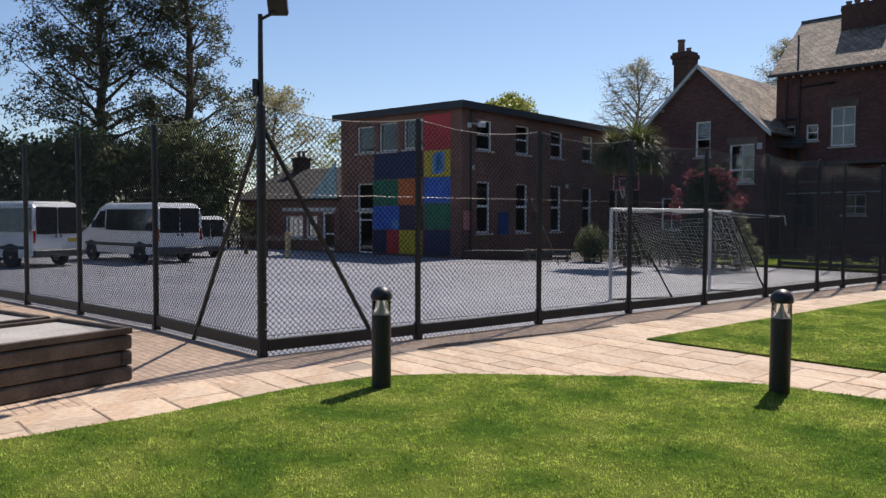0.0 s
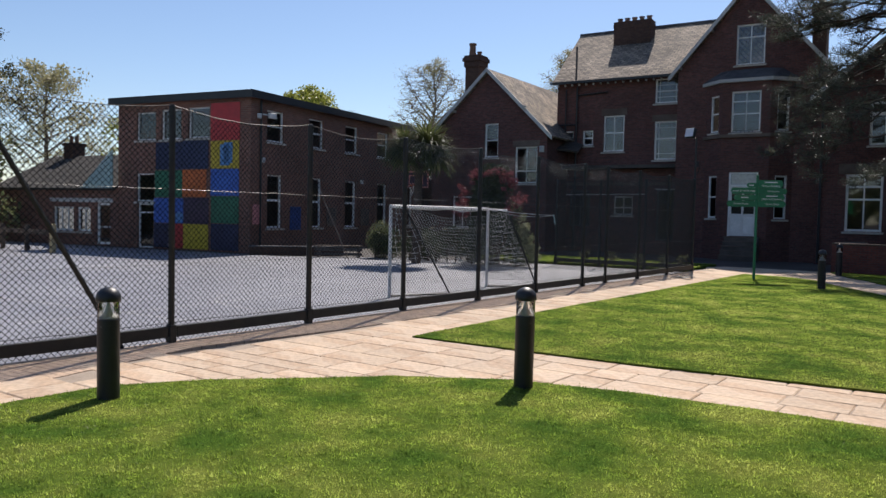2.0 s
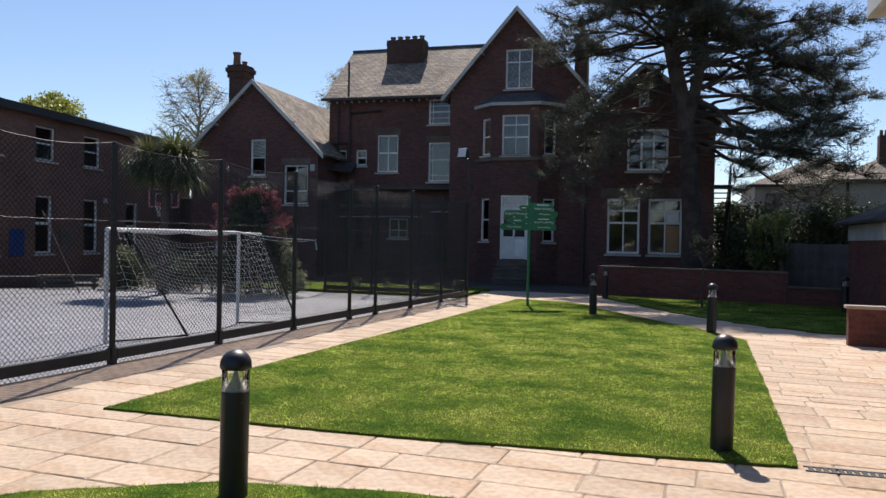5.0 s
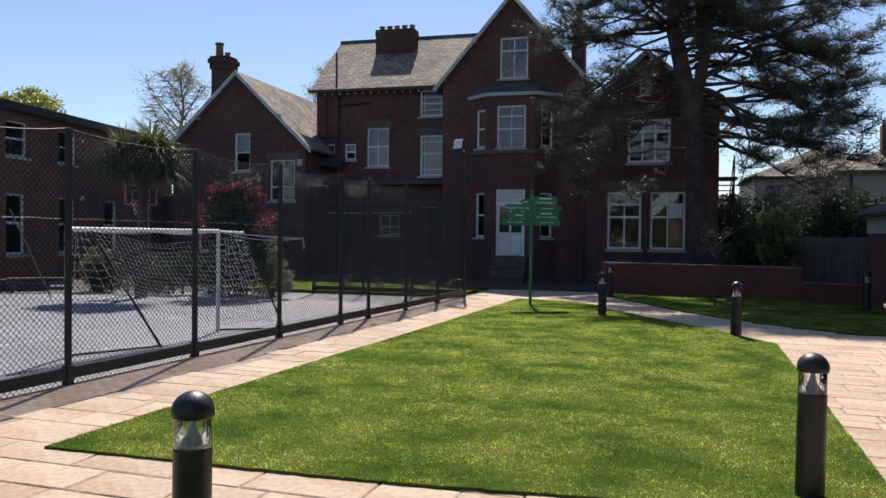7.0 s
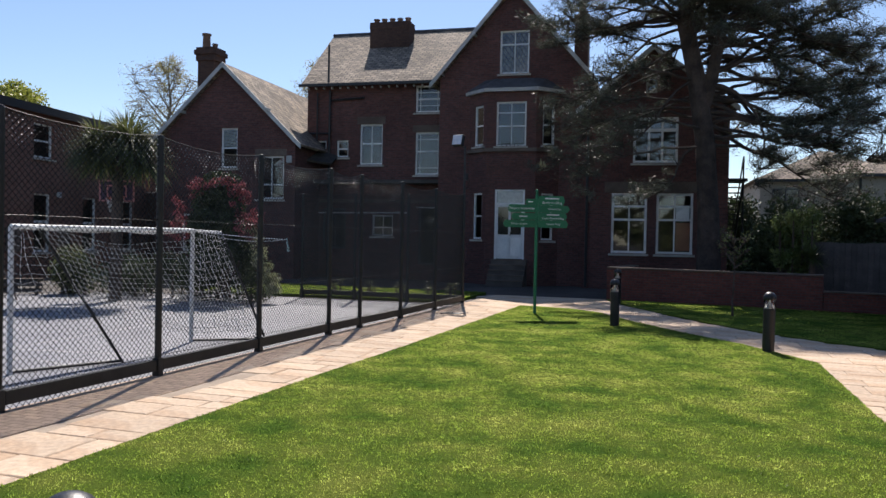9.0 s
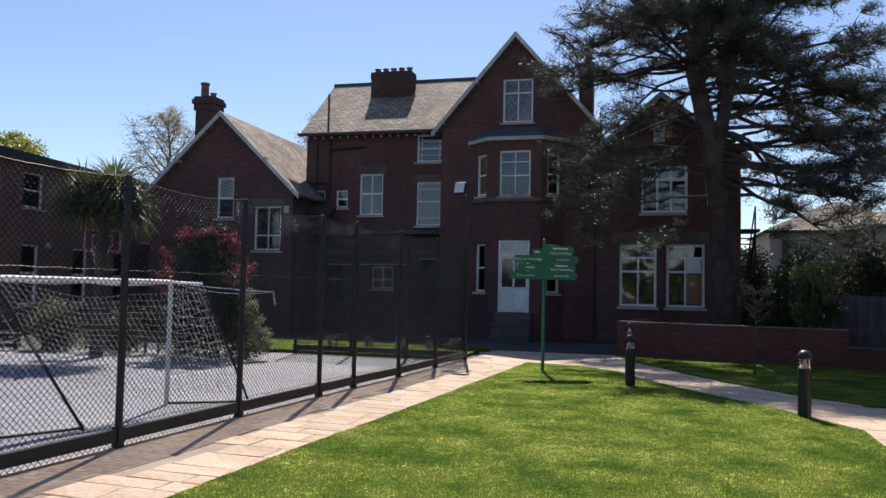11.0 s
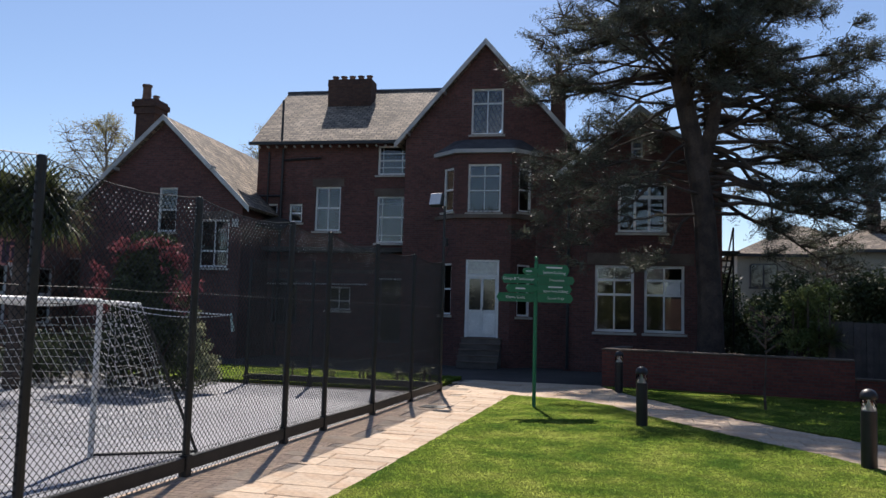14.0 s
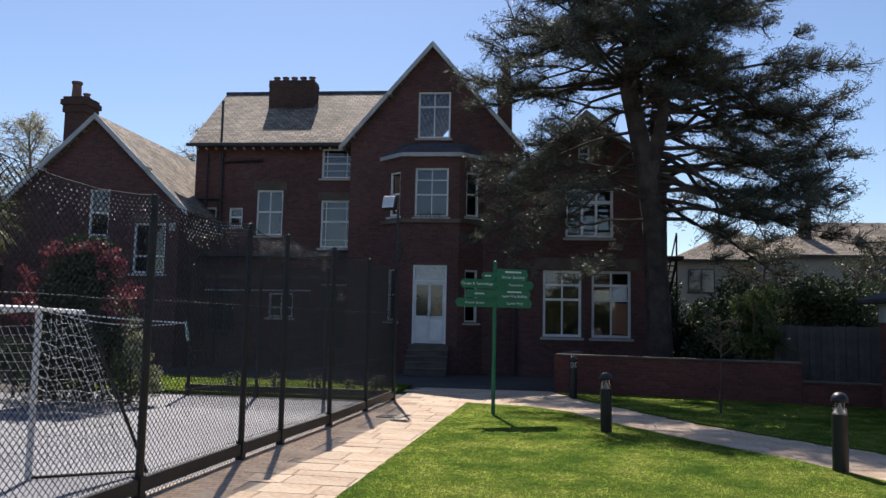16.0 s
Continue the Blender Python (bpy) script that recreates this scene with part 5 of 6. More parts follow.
# ---- sleeper planters ----
def planter(label, x0, x1, y0, y1):
    p = thing("planter", label, "planter", "timber planters", pose(0.26, -1.64, 0, 0, 0, 13))
    for k in range(3):
        z0, z1 = 0.158 * k, 0.158 * k + 0.144
        lap = 0.125 if k % 2 else 0.0
        for x in (x0, x1 - 0.12):
            part("sleeper", rounded_box(B(), x, x + 0.12, y0 + lap, y1 - lap, z0, z1, 0.018), TIMBER, p)
        inset = 0.0 if k % 2 else 0.125
        for y in (y0, y1 - 0.12):
            part("sleeper", rounded_box(B(), x0 + inset, x1 - inset, y, y + 0.12, z0, z1, 0.018), TIMBER, p)
    part("lid_sheet", box(B(), x0 + 0.05, x1 - 0.05, y0 + 0.05, y1 - 0.05, 0.478, 0.5), LID, p, "grey weathered lid sheet")
    ym = (y0 + y1) / 2
    for a, b, c, d in ((x0, x0 + 0.06, y0, y1), (x1 - 0.06, x1, y0, y1), (x0 + 0.062, x1 - 0.062, y0, y0 + 0.06), (x0 + 0.062, x1 - 0.062, y1 - 0.06, y1), (x0 + 0.062, x1 - 0.062, ym - 0.03, ym + 0.03)):
        part("lid_batten", rounded_box(B(), a, b, c, d, 0.476, 0.54, 0.006), TIMBER, p)
    return p


planter("weathered timber sleeper planter with a flat lid", -1.3, 0.0, -3.2, 0.0)
planter("weathered timber sleeper planter with a flat lid", -2.9, -1.5, -3.2, 0.0)

# ---- low garden wall ----
GW = [(5.62, 24.7), (11.35, 23.15)]
ang = math.degrees(math.atan2(GW[1][1] - GW[0][1], GW[1][0] - GW[0][0]))
gl = math.hypot(GW[1][0] - GW[0][0], GW[1][1] - GW[0][1])
gwall = thing("garden_wall", "low red brick garden wall with a dark stone coping", "wall", m=pose(GW[0][0], GW[0][1], 0, 0, 0, ang))
part("brickwork", box(B(), 0, gl, 0, 0.23, -0.05, 0.93), BRICK_WALL, gwall)
for i in range(8):
    part("coping_stone", rounded_box(B(), i * gl / 8 + 0.004, (i + 1) * gl / 8 - 0.004, -0.035, 0.265, 0.932, 0.985, 0.01), LINTEL, gwall)
part("low_step", box(B(), gl + 0.01, gl + 1.9, 0.02, 0.22, -0.05, 0.5), BRICK_WALL, gwall)
part("low_coping", rounded_box(B(), gl + 0.01, gl + 1.9, -0.01, 0.25, 0.502, 0.55, 0.01), LINTEL, gwall)
part("return_wall", box(B(), 0, 0.23, 0.232, 2.6, -0.05, 0.93), BRICK_WALL, gwall)
part("return_coping", rounded_box(B(), -0.03, 0.26, 0.27, 2.6, 0.932, 0.985, 0.01), LINTEL, gwall)

plinth = thing("brick_plinth", "red brick planter wall with pale coping stones", "wall", m=pose(10.95, 13.3, 0, 0, 0, -3))
part("brickwork", box(B(), 0.02, 3.0, 0, 0.23, -0.05, 0.66), BRICK_WALL, plinth)
for i in range(4):
    part("coping_stone", rounded_box(B(), -0.03 + i * 0.76, 0.725 + i * 0.76, -0.03, 0.26, 0.662, 0.72, 0.01), CAP_STONE, plinth)

# ---- hut, near building, board fence, cream house ----
hut = thing("garden_hut", "small brick hut with a dark hipped roof", "hut")
part("wall", box(B(), 12.85, 17, 18.9, 22.5, -0.05, 1.95), BRICK_WALL, hut)
part("white_band", box(B(), 12.83, 17.02, 18.88, 22.52, 1.952, 2.38), BOARD, hut, "pale rendered band below the eaves")
t = B()
a = [t.verts.new(p) for p in ((12.5, 18.55, 2.46), (17.4, 18.55, 2.46), (17.4, 22.87, 2.46), (12.5, 22.87, 2.46))]
b = [t.verts.new(p) for p in ((12.5, 18.55, 2.38), (17.4, 18.55, 2.38), (17.4, 22.87, 2.38), (12.5, 22.87, 2.38))]
r = [t.verts.new(p) for p in ((14.7, 20.7, 3.5), (15.3, 20.7, 3.5))]
for f in ((a[0], a[1], r[1], r[0]), (a[1], a[2], r[1]), (a[2], a[3], r[0], r[1]), (a[3], a[0], r[0]), tuple(b[::-1])):
    t.faces.new(f)
for i in range(4):
    t.faces.new((b[i], b[(i + 1) % 4], a[(i + 1) % 4], a[i]))
part("roof", t, SLATE_DARK, hut, "dark slate hipped roof")
near = thing("side_building", "brick building with a deep pale roof overhang", "building")
part("wall", box(B(), 12.6, 18, -8, 9.0, -0.05, 5.0), BRICK_WALL, near)
part("roof_overhang", rounded_box(B(), 10.47, 18.5, -9, 10.3, 5.02, 5.5, 0.02), BOARD, near, "pale grey roof overhang")
boards = thing("board_fence", "tall dark stained board fence", "fence", m=pose(11.6, 26.0, 0, 0, 0, -6))
for i in range(52):
    part("board", rounded_box(B(), i * 0.152, i * 0.152 + 0.147, -0.012 + 0.012 * (i % 2), 0.01 + 0.012 * (i % 2), -0.05, 1.85 + random.uniform(-0.012, 0.012), 0.003), DARK_WOOD, boards)
for z in (0.4, 1.5):
    part("rail", box(B(), 0, 7.9, 0.03, 0.08, z, z + 0.09), DARK_WOOD, boards)

villa = thing("cream_house", "cream rendered house with hipped slate roofs", "house")
part("wall", box(B(), 12.53, 20.0, 44, 52, -0.1, 5.1), CREAM, villa)
part("wall", box(B(), 16.3, 30, 42.5, 43.998, -0.1, 5.25), CREAM, villa)


def hipped(parent, x0, x1, y0, y1, z, rise, o=0.35):
    t = B()
    dx, dy = x1 - x0, y1 - y0
    k = min(dx, dy) / 2 + o
    c = [t.verts.new(p) for p in ((x0 - o, y0 - o, z), (x1 + o, y0 - o, z), (x1 + o, y1 + o, z), (x0 - o, y1 + o, z))]
    if dx > dy:
        r = [t.verts.new((x0 - o + k, (y0 + y1) / 2, z + rise)), t.verts.new((x1 + o - k, (y0 + y1) / 2, z + rise))]
        fs = ((c[0], c[1], r[1], r[0]), (c[1], c[2], r[1]), (c[2], c[3], r[0], r[1]), (c[3], c[0], r[0]))
    else:
        r = [t.verts.new(((x0 + x1) / 2, y0 - o + k, z + rise)), t.verts.new(((x0 + x1) / 2, y1 + o - k, z + rise))]
        fs = ((c[0], c[1], r[0]), (c[1], c[2], r[1], r[0]), (c[2], c[3], r[1]), (c[3], c[0], r[0], r[1]))
    for f in fs:
        t.faces.new(f)
    t.faces.new(c[::-1])
    part("roof", t, SLATE, parent, "weathered grey slate roof")
    part("fascia", box(B(), x0 - o, x1 + o, y0 - o - 0.03, y0 - o - 0.002, z - 0.13, z + 0.02), BLACK_PAINT, parent)


hipped(villa, 12.53, 20.0, 44, 51, 5.12, 1.85)
hipped(villa, 16.3, 30, 42.5, 51.5, 5.27, 2.2)
part("chimney", box(B(), 18.75, 19.25, 44.3, 44.8, 5.6, 7.8), BRICK_SOOT, villa)
for i in range(2):
    part("chimney_pot", lathe(B(), [(0.1, 0), (0.08, 0.3)], (18.88 + 0.24 * i, 44.55, 7.8), 10), TERRACOTTA, villa)
for o, m in (((0.86, 2.06, 3.5, 4.6), pose(12.3, 43.998, 0)), ((4.4, 5.6, 3.5, 4.6), pose(16.3, 42.498, 0))):
    part("window_glass", box(B(), o[0], o[1], -0.015, -0.001, o[2], o[3], m), DARK_GLASS, villa)
    t = B()
    for a, b, c, d in ((o[0] - 0.06, o[0], o[2], o[3]), (o[1], o[1] + 0.06, o[2], o[3]), (o[0], o[1], o[3], o[3] + 0.06), ((o[0] + o[1]) / 2 - 0.03, (o[0] + o[1]) / 2 + 0.03, o[2], o[3]), (o[0] - 0.1, o[1] + 0.1, o[2] - 0.08, o[2])):
        box(t, a, b, -0.04, -0.018, c, d, m)
    part("window_frame", t, LEAD, villa)
part("drainpipe", tube(B(), (16.9, 42.43, 0), (16.9, 42.43, 5.1), 0.06), BLACK_PAINT, villa)
dish = part("satellite_dish", lathe(B(), [(0.05, 0), (0.2, 0.03), (0.32, 0.09), (0.33, 0.1), (0.2, 0.05), (0.05, 0.02)], seg=16), PLASTIC_GREY, villa)
dish.matrix_basis = pose(20.6, 42.2, 5.9, 75, 0, 25)

# ---- yard wall between the hall and the house ----
yard = thing("yard_wall", "tall dark brick wall closing the gap beside the hall", "wall", m=pose(-16.6, 32.6, 0, 0, 0, -8))
part("brickwork", box(B(), 0, 3.0, 0, 0.23, -0.06, 3.6), BRICK_SOOT, yard)
for i in range(4):
    part("coping_stone", rounded_box(B(), i * 0.75 + 0.004, i * 0.75 + 0.746, -0.03, 0.26, 3.602, 3.66, 0.01), CAP_STONE, yard)

# ---- basketball hoop, bench ----
hoop = thing("basketball_hoop", "basketball hoop with a red-edged backboard on a post", "basketball hoop", m=pose(-7.5, 19.15, 0, 0, 0, 30))
part("pole", tube(B(), (0, 0.5, -0.06), (0, 0.5, 2.9), 0.06), METAL_DARK, hoop)
part("arm", tube(B(), (0, 0.5, 2.85), (0, 0.04, 2.95), 0.04), METAL_DARK, hoop)
part("backboard", rounded_box(B(), -0.46, 0.46, -0.02, 0.02, 2.6, 3.2, 0.01), PLUM, hoop, "dark backboard")
t = B()
for a, b, c, d in ((-0.46, 0.46, 3.15, 3.2), (-0.46, 0.46, 2.6, 2.65), (-0.46, -0.41, 2.65, 3.15), (0.41, 0.46, 2.65, 3.15), (-0.26, 0.26, 3.02, 3.06), (-0.26, -0.22, 2.72, 3.02), (0.22, 0.26, 2.72, 3.02), (-0.22, 0.22, 2.72, 2.76)):
    box(t, a, b, -0.028, -0.0205, c, d)
part("painted_border", t, PINK, hoop, "red painted border")
t = B()
for i in range(16):
    a, b = 2 * math.pi * i / 16, 2 * math.pi * (i + 1) / 16
    tube(t, (0.23 * math.cos(a), -0.3 + 0.23 * math.sin(a), 2.68), (0.23 * math.cos(b), -0.3 + 0.23 * math.sin(b), 2.68), 0.012, seg=5, caps=False)
part("ring", t, ORANGE, hoop)
t = B()
for i in range(10):
    a = 2 * math.pi * i / 10
    for s in (0.35, -0.35):
        tube(t, (0.23 * math.cos(a), -0.3 + 0.23 * math.sin(a), 2.68), (0.13 * math.cos(a + s), -0.3 + 0.13 * math.sin(a + s), 2.3), 0.006, seg=3, caps=False)
part("hoop_net", t, NET_WHITE, hoop)
for px, py, r in ((-10.6, 18.6, 35),):
    bench = thing("bench", "low dark timber slatted bench by the hall", "bench", "benches by the hall", pose(px, py, -0.05, 0, 0, r))
    for k in range(3):
        part("seat_slat", rounded_box(B(), -0.9, 0.9, -0.2 + 0.14 * k, -0.08 + 0.14 * k, 0.41, 0.45, 0.006), TIMBER, bench)
    for k in range(2):
        part("side_rail", rounded_box(B(), -0.9, 0.9, -0.232, -0.204, 0.08 + 0.16 * k, 0.18 + 0.16 * k, 0.006), DARK_WOOD, bench)
    for x in (-0.75, 0.75):
        part("leg", rounded_box(B(), x - 0.04, x + 0.04, -0.2, 0.22, 0, 0.408, 0.006), TIMBER, bench)
kerb = thing("low_plinth", "low dark brick plinth at the foot of the hall", "wall", m=pose(-13.7, 17.0, 0, 0, 0, 42))
part("brickwork", box(B(), 0, 3.6, 0, 0.3, -0.06, 0.26), BRICK_SOOT, kerb)
part("coping", rounded_box(B(), -0.02, 3.62, -0.02, 0.32, 0.262, 0.31, 0.01), LEAD, kerb)
pole = thing("leaning_pole", "thin pale pole leaning by the hall", "pole")
part("shaft", tube(B(), (-8.95, 17.2, -0.07), (-10.13, 16.96, 2.4), 0.022, seg=8), LINTEL, pole)
cover = thing("manhole_cover", "dark cast iron manhole cover set in the paving", "manhole cover", m=pose(2.36, 18.3, 0, 0, 0, -8))
part("cover_plate", rounded_box(B(), -0.24, 0.24, -0.2, 0.2, -0.03, 0.012, 0.006), METAL_DARK, cover)
drain = thing("drain_channel", "slotted black drain channel across the paving", "drain")
for i in range(30):
    part("grate_bar", box(B(), 8.9 + 0.055 * i, 8.935 + 0.055 * i, 4.62, 4.72, -0.02, 0.006), METAL_DARK, drain)
part("channel_edge", box(B(), 8.87, 10.56, 4.6, 4.618, -0.02, 0.007), GALV, drain)
part("channel_edge", box(B(), 8.87, 10.56, 4.722, 4.74, -0.02, 0.007), GALV, drain)


# ---- plants ----
def leaf_mesh(name, clumps, per, size, mat, parent, seed, flat=1.0, slim=0.45, label="", droop=0.0):
    """Many single leaves about the clumps, each (x, y, z, radius): a four-cornered blade at its own tilt."""
    rng = np.random.default_rng(seed)
    c = np.repeat(np.array([k[:3] for k in clumps], float), per, axis=0)
    rad = np.repeat(np.array([k[3] for k in clumps], float), per)
    n = len(c)
    off = rng.normal(size=(n, 3))
    off /= np.linalg.norm(off, axis=1)[:, None]
    off *= (rng.random(n) ** 0.45 * rad)[:, None]
    off[:, 2] *= flat
    p = c + off
    d = rng.normal(size=(n, 3)) + off / np.maximum(rad, 0.01)[:, None] * 0.8
    d[:, 2] -= droop
    d /= np.linalg.norm(d, axis=1)[:, None]
    s = np.cross(d, rng.normal(size=(n, 3)))
    s /= np.linalg.norm(s, axis=1)[:, None]
    ln = (size * rng.uniform(0.6, 1.3, n))[:, None]
    v = np.empty((n, 4, 3))
    v[:, 0] = p - d * ln * 0.5
    v[:, 1] = p + s * ln * slim * 0.5
    v[:, 2] = p + d * ln * 0.5
    v[:, 3] = p - s * ln * slim * 0.5
    me = bpy.data.meshes.new(name)
    me.vertices.add(n * 4)
    me.vertices.foreach_set("co", v.reshape(-1))
    me.loops.add(n * 4)
    me.loops.foreach_set("vertex_index", np.arange(n * 4, dtype=np.int32))
    me.polygons.add(n)
    me.polygons.foreach_set("loop_start", np.arange(0, n * 4, 4, dtype=np.int32))
    me.update(calc_edges=True)
    me.materials.append(mat)
    ob = new(name, me)
    ob.parent = parent
    return tagged(ob, label, kind="stuff")


def limb(t, start, way, length, r, rng, k=6, wander=0.12, lift=0.0):
    """A tapering crooked limb; gives the points along it."""
    p, d = Vector(start), Vector(way).normalized()
    pts = [p.copy()]
    for i in range(k):
        d = (d + Vector((rng.uniform(-1, 1), rng.uniform(-1, 1), rng.uniform(-1, 1))) * wander + Vector((0, 0, lift))).normalized()
        q = p + d * (length / k)
        tube(t, p, q, r * (1 - i / k) + 0.008, r * (1 - (i + 1) / k) + 0.006, 6 if r > 0.05 else 4, False)
        p = q
        pts.append(p.copy())
    return pts


def tree(name, label, base, height, trunk_r, crown, mats, seed, limbs=22, first=0.35, leaf=(0.12, 60, 0.5), spread=1.0, twig=5, group="", lean=(0, 0), clump_r=0.55, flat=0.8, rise=0.5, gaps=0.0, limb_wander=0.14):
    """A trunk with limbs and twigs; leaves in clumps along the twigs. crown(f): limb length at the share f of the height."""
    rng = random.Random(seed)
    o = thing(name, label, "tree", group, pose(*base))
    t = B()
    top = Vector((lean[0], lean[1], height))
    pts = [Vector((0, 0, -0.1))]
    for i in range(1, 11):
        f = i / 10
        pts.append(top * f + Vector((rng.uniform(-1, 1), rng.uniform(-1, 1), 0)) * 0.012 * height * (1 if i < 10 else 0))
    for i, (a, b) in enumerate(zip(pts, pts[1:])):
        tube(t, a, b, trunk_r * (1 - 0.92 * i / 10), trunk_r * (1 - 0.92 * (i + 1) / 10), 9, False)
    clumps = []
    for i in range(limbs):
        f = first + (0.99 - first) * (i + rng.random() * 0.8) / limbs
        k = min(9, int(f * 10))
        s = pts[k].lerp(pts[k + 1], f * 10 - k)
        az = i * 2.4 + rng.uniform(-0.5, 0.5)
        ln = crown(f) * rng.uniform(0.75, 1.15) * spread
        way = Vector((math.cos(az), math.sin(az), rise + rng.uniform(-0.15, 0.2)))
        lp = limb(t, s, way, ln, trunk_r * 0.32 * (1.1 - f) + 0.02, rng, 6, limb_wander, 0.02)
        for j in range(2, 7):
            for _ in range(twig // 2 if j < 4 else twig):
                if rng.random() < gaps:
                    continue
                w = Vector((rng.uniform(-1, 1), rng.uniform(-1, 1), rng.uniform(-0.3, 0.7)))
                tl = ln * rng.uniform(0.16, 0.32)
                tp = limb(t, lp[j], w, tl, 0.014, rng, 2, 0.2)
                clumps.append((*tp[-1], clump_r * rng.uniform(0.6, 1.2)))
    part("trunk", t, mats[0], o, "branching trunk")
    leaf_mesh("crown", clumps, leaf[1], leaf[0], mats[1], o, seed, flat, leaf[2])
    return o


# the great pine before the house
pine = thing("pine_tree", "tall spreading dark pine with a bare forked trunk", "tree", m=pose(8.75, 27.0, 0))
rng = random.Random(7)
t = B()
axis = [Vector(p) for p in ((0, 0, -0.1), (-0.05, 0, 2.5), (-0.2, 0.05, 5.0), (-0.55, 0, 7.2), (-0.95, -0.1, 9.0), (-0.75, -0.1, 10.4), (-0.4, 0.1, 11.8), (-0.3, 0, 12.9), (-0.2, 0, 13.6))]
rad = (0.42, 0.34, 0.31, 0.285, 0.25, 0.19, 0.13, 0.07, 0.03)
for i in range(8):
    tube(t, axis[i], axis[i + 1], rad[i], rad[i + 1], 14, False)
second = limb(t, (-0.35, 0.05, 6.0), (0.32, 0.05, 1.0), 6.6, 0.27, rng, 7, 0.08, 0.04)
clumps = []


def pine_limb(start, az, ln, up, r, dense, drop=-0.03):
    way = Vector((math.cos(az), math.sin(az), up))
    lp = limb(t, start, way, ln, r, rng, 9, 0.34, drop)
    for j in range(3, 10):
        n = int(dense * (0.6 if j < 5 else 2.4))
        for _ in range(n):
            a2 = az + rng.uniform(-1.5, 1.5)
            w = Vector((math.cos(a2), math.sin(a2), rng.uniform(-0.35, 0.6)))
            tl = rng.uniform(0.35, 1.0)
            tp = limb(t, lp[j], w, tl, 0.016, rng, 3, 0.22)
            for q in tp[1:]:
                clumps.append((q.x, q.y, q.z + 0.05, rng.uniform(0.14, 0.3)))


def reach(az):
    """How far the crown spreads: widest to the east, least to the south."""
    c, d = math.cos(az), math.sin(az)
    return 1 / math.hypot(c / (1.0 if c > 0 else 0.95), d / (0.86 if d > 0 else 0.62))


for i in range(86):
    z = 7.9 + 5.6 * (i / 86) + rng.uniform(-0.25, 0.25)
    k = max(0, min(7, next(j for j in range(8) if axis[j + 1].z >= z or j == 7)))
    s = axis[k].lerp(axis[k + 1], (z - axis[k].z) / (axis[k + 1].z - axis[k].z))
    az = i * 2.399 + rng.uniform(-0.4, 0.4)
    f = (z - 7.6) / 5.9
    ln = (3.9 + 1.5 * math.sin(math.pi * min(1, f * 0.95 + 0.15))) * rng.uniform(0.8, 1.08) * reach(az) * (1 if f < 0.6 else 1.75 - 1.25 * f)
    if z < 8.6 and math.cos(az) < 0.1:
        continue
    pine_limb(s, az, ln, 0.2 + rng.uniform(-0.2, 0.3), 0.05 * (1.15 - f) + 0.014, 3.1 if z > 9.2 else 2.4, 0.0)
# heavy low boughs to the east, thin drooping ones to the west
for z, az, ln, up, d in ((5.6, -0.25, 4.2, 0.1, 3), (6.3, 0.25, 5.2, 0.12, 3), (6.9, -0.6, 4.4, 0.1, 3), (7.3, 0.0, 5.5, 0.2, 3.2), (7.9, -0.3, 5.2, 0.22, 3.2), (6.0, 0.6, 4.4, 0.05, 3), (8.4, 0.4, 5.3, 0.2, 3.2), (6.6, -0.1, 5.4, 0.0, 3), (6.9, 0.15, 5.8, 0.08, 3.2), (5.9, 0.05, 5.6, -0.03, 3), (7.6, 0.5, 5.4, 0.12, 3), (5.6, 0.35, 4.4, -0.05, 3), (8.8, 0.1, 5.3, 0.25, 3.2), (5.4, 0.9, 3.6, 0.0, 2.6), (5.0, 0.2, 3.4, -0.1, 2.6), (8.1, -0.1, 5.6, 0.05, 3.4), (7.5, 0.3, 5.4, 0.0, 3.4), (8.6, -0.4, 4.8, 0.1, 3.4), (7.0, -0.2, 4.6, 0.15, 3.4), (9.2, 0.25, 5.6, 0.1, 3.4), (8.0, 0.7, 5.0, 0.1, 3.2), (6.3, 0.1, 4.8, -0.08, 3), (6.6, 0.45, 5.6, 0.02, 3.2), (9.5, -0.2, 5.4, 0.05, 3.4), (5.2, -0.1, 4.6, -0.05, 2.6), (6.0, 0.2, 6.0, -0.02, 3), (6.4, -0.05, 6.2, 0.03, 3.2), (5.7, 0.3, 5.8, -0.06, 3), (7.2, 0.1, 6.2, 0.08, 3.4), (8.3, 0.2, 6.0, 0.05, 3.4), (9.0, -0.05, 5.9, 0.08, 3.4), (7.7, -0.2, 5.6, 0.02, 3.4)):
    pine_limb((axis[2].x, axis[2].y, z), az, ln, up, 0.07, d, -0.05)
for z, az, ln, up, d in ((6.2, 3.3, 5.2, 0.1, 2), (6.9, 3.6, 5.2, 0.2, 2), (7.6, 2.9, 5.8, 0.18, 2.2), (5.4, 3.8, 4.2, 0.05, 1.8), (8.3, 3.4, 5.6, 0.15, 2.4), (4.9, 3.1, 4.4, -0.02, 1.5), (9.0, 3.7, 5.2, 0.2, 2.6), (9.6, 3.1, 5.4, 0.25, 2.8), (6.6, 3.1, 6.0, 0.05, 2.2), (5.8, 3.0, 5.2, 0.0, 2), (7.2, 3.4, 5.6, 0.1, 2.4), (8.0, 3.0, 5.6, 0.15, 2.6), (6.4, 2.8, 4.6, 0.08, 2), (5.0, 3.5, 3.6, 0.0, 1.8), (8.8, 2.9, 5.6, 0.15, 2.8)):
    pine_limb((axis[2].x, axis[2].y, z), az, ln, up, 0.05, d, -0.06)
for j in (3, 4, 5, 6, 7):
    for k in range(4):
        az = k * 1.6 + j
        pine_limb(second[j], az, rng.uniform(2.6, 4.0) * reach(az), 0.3, 0.05, 2.8, 0.0)
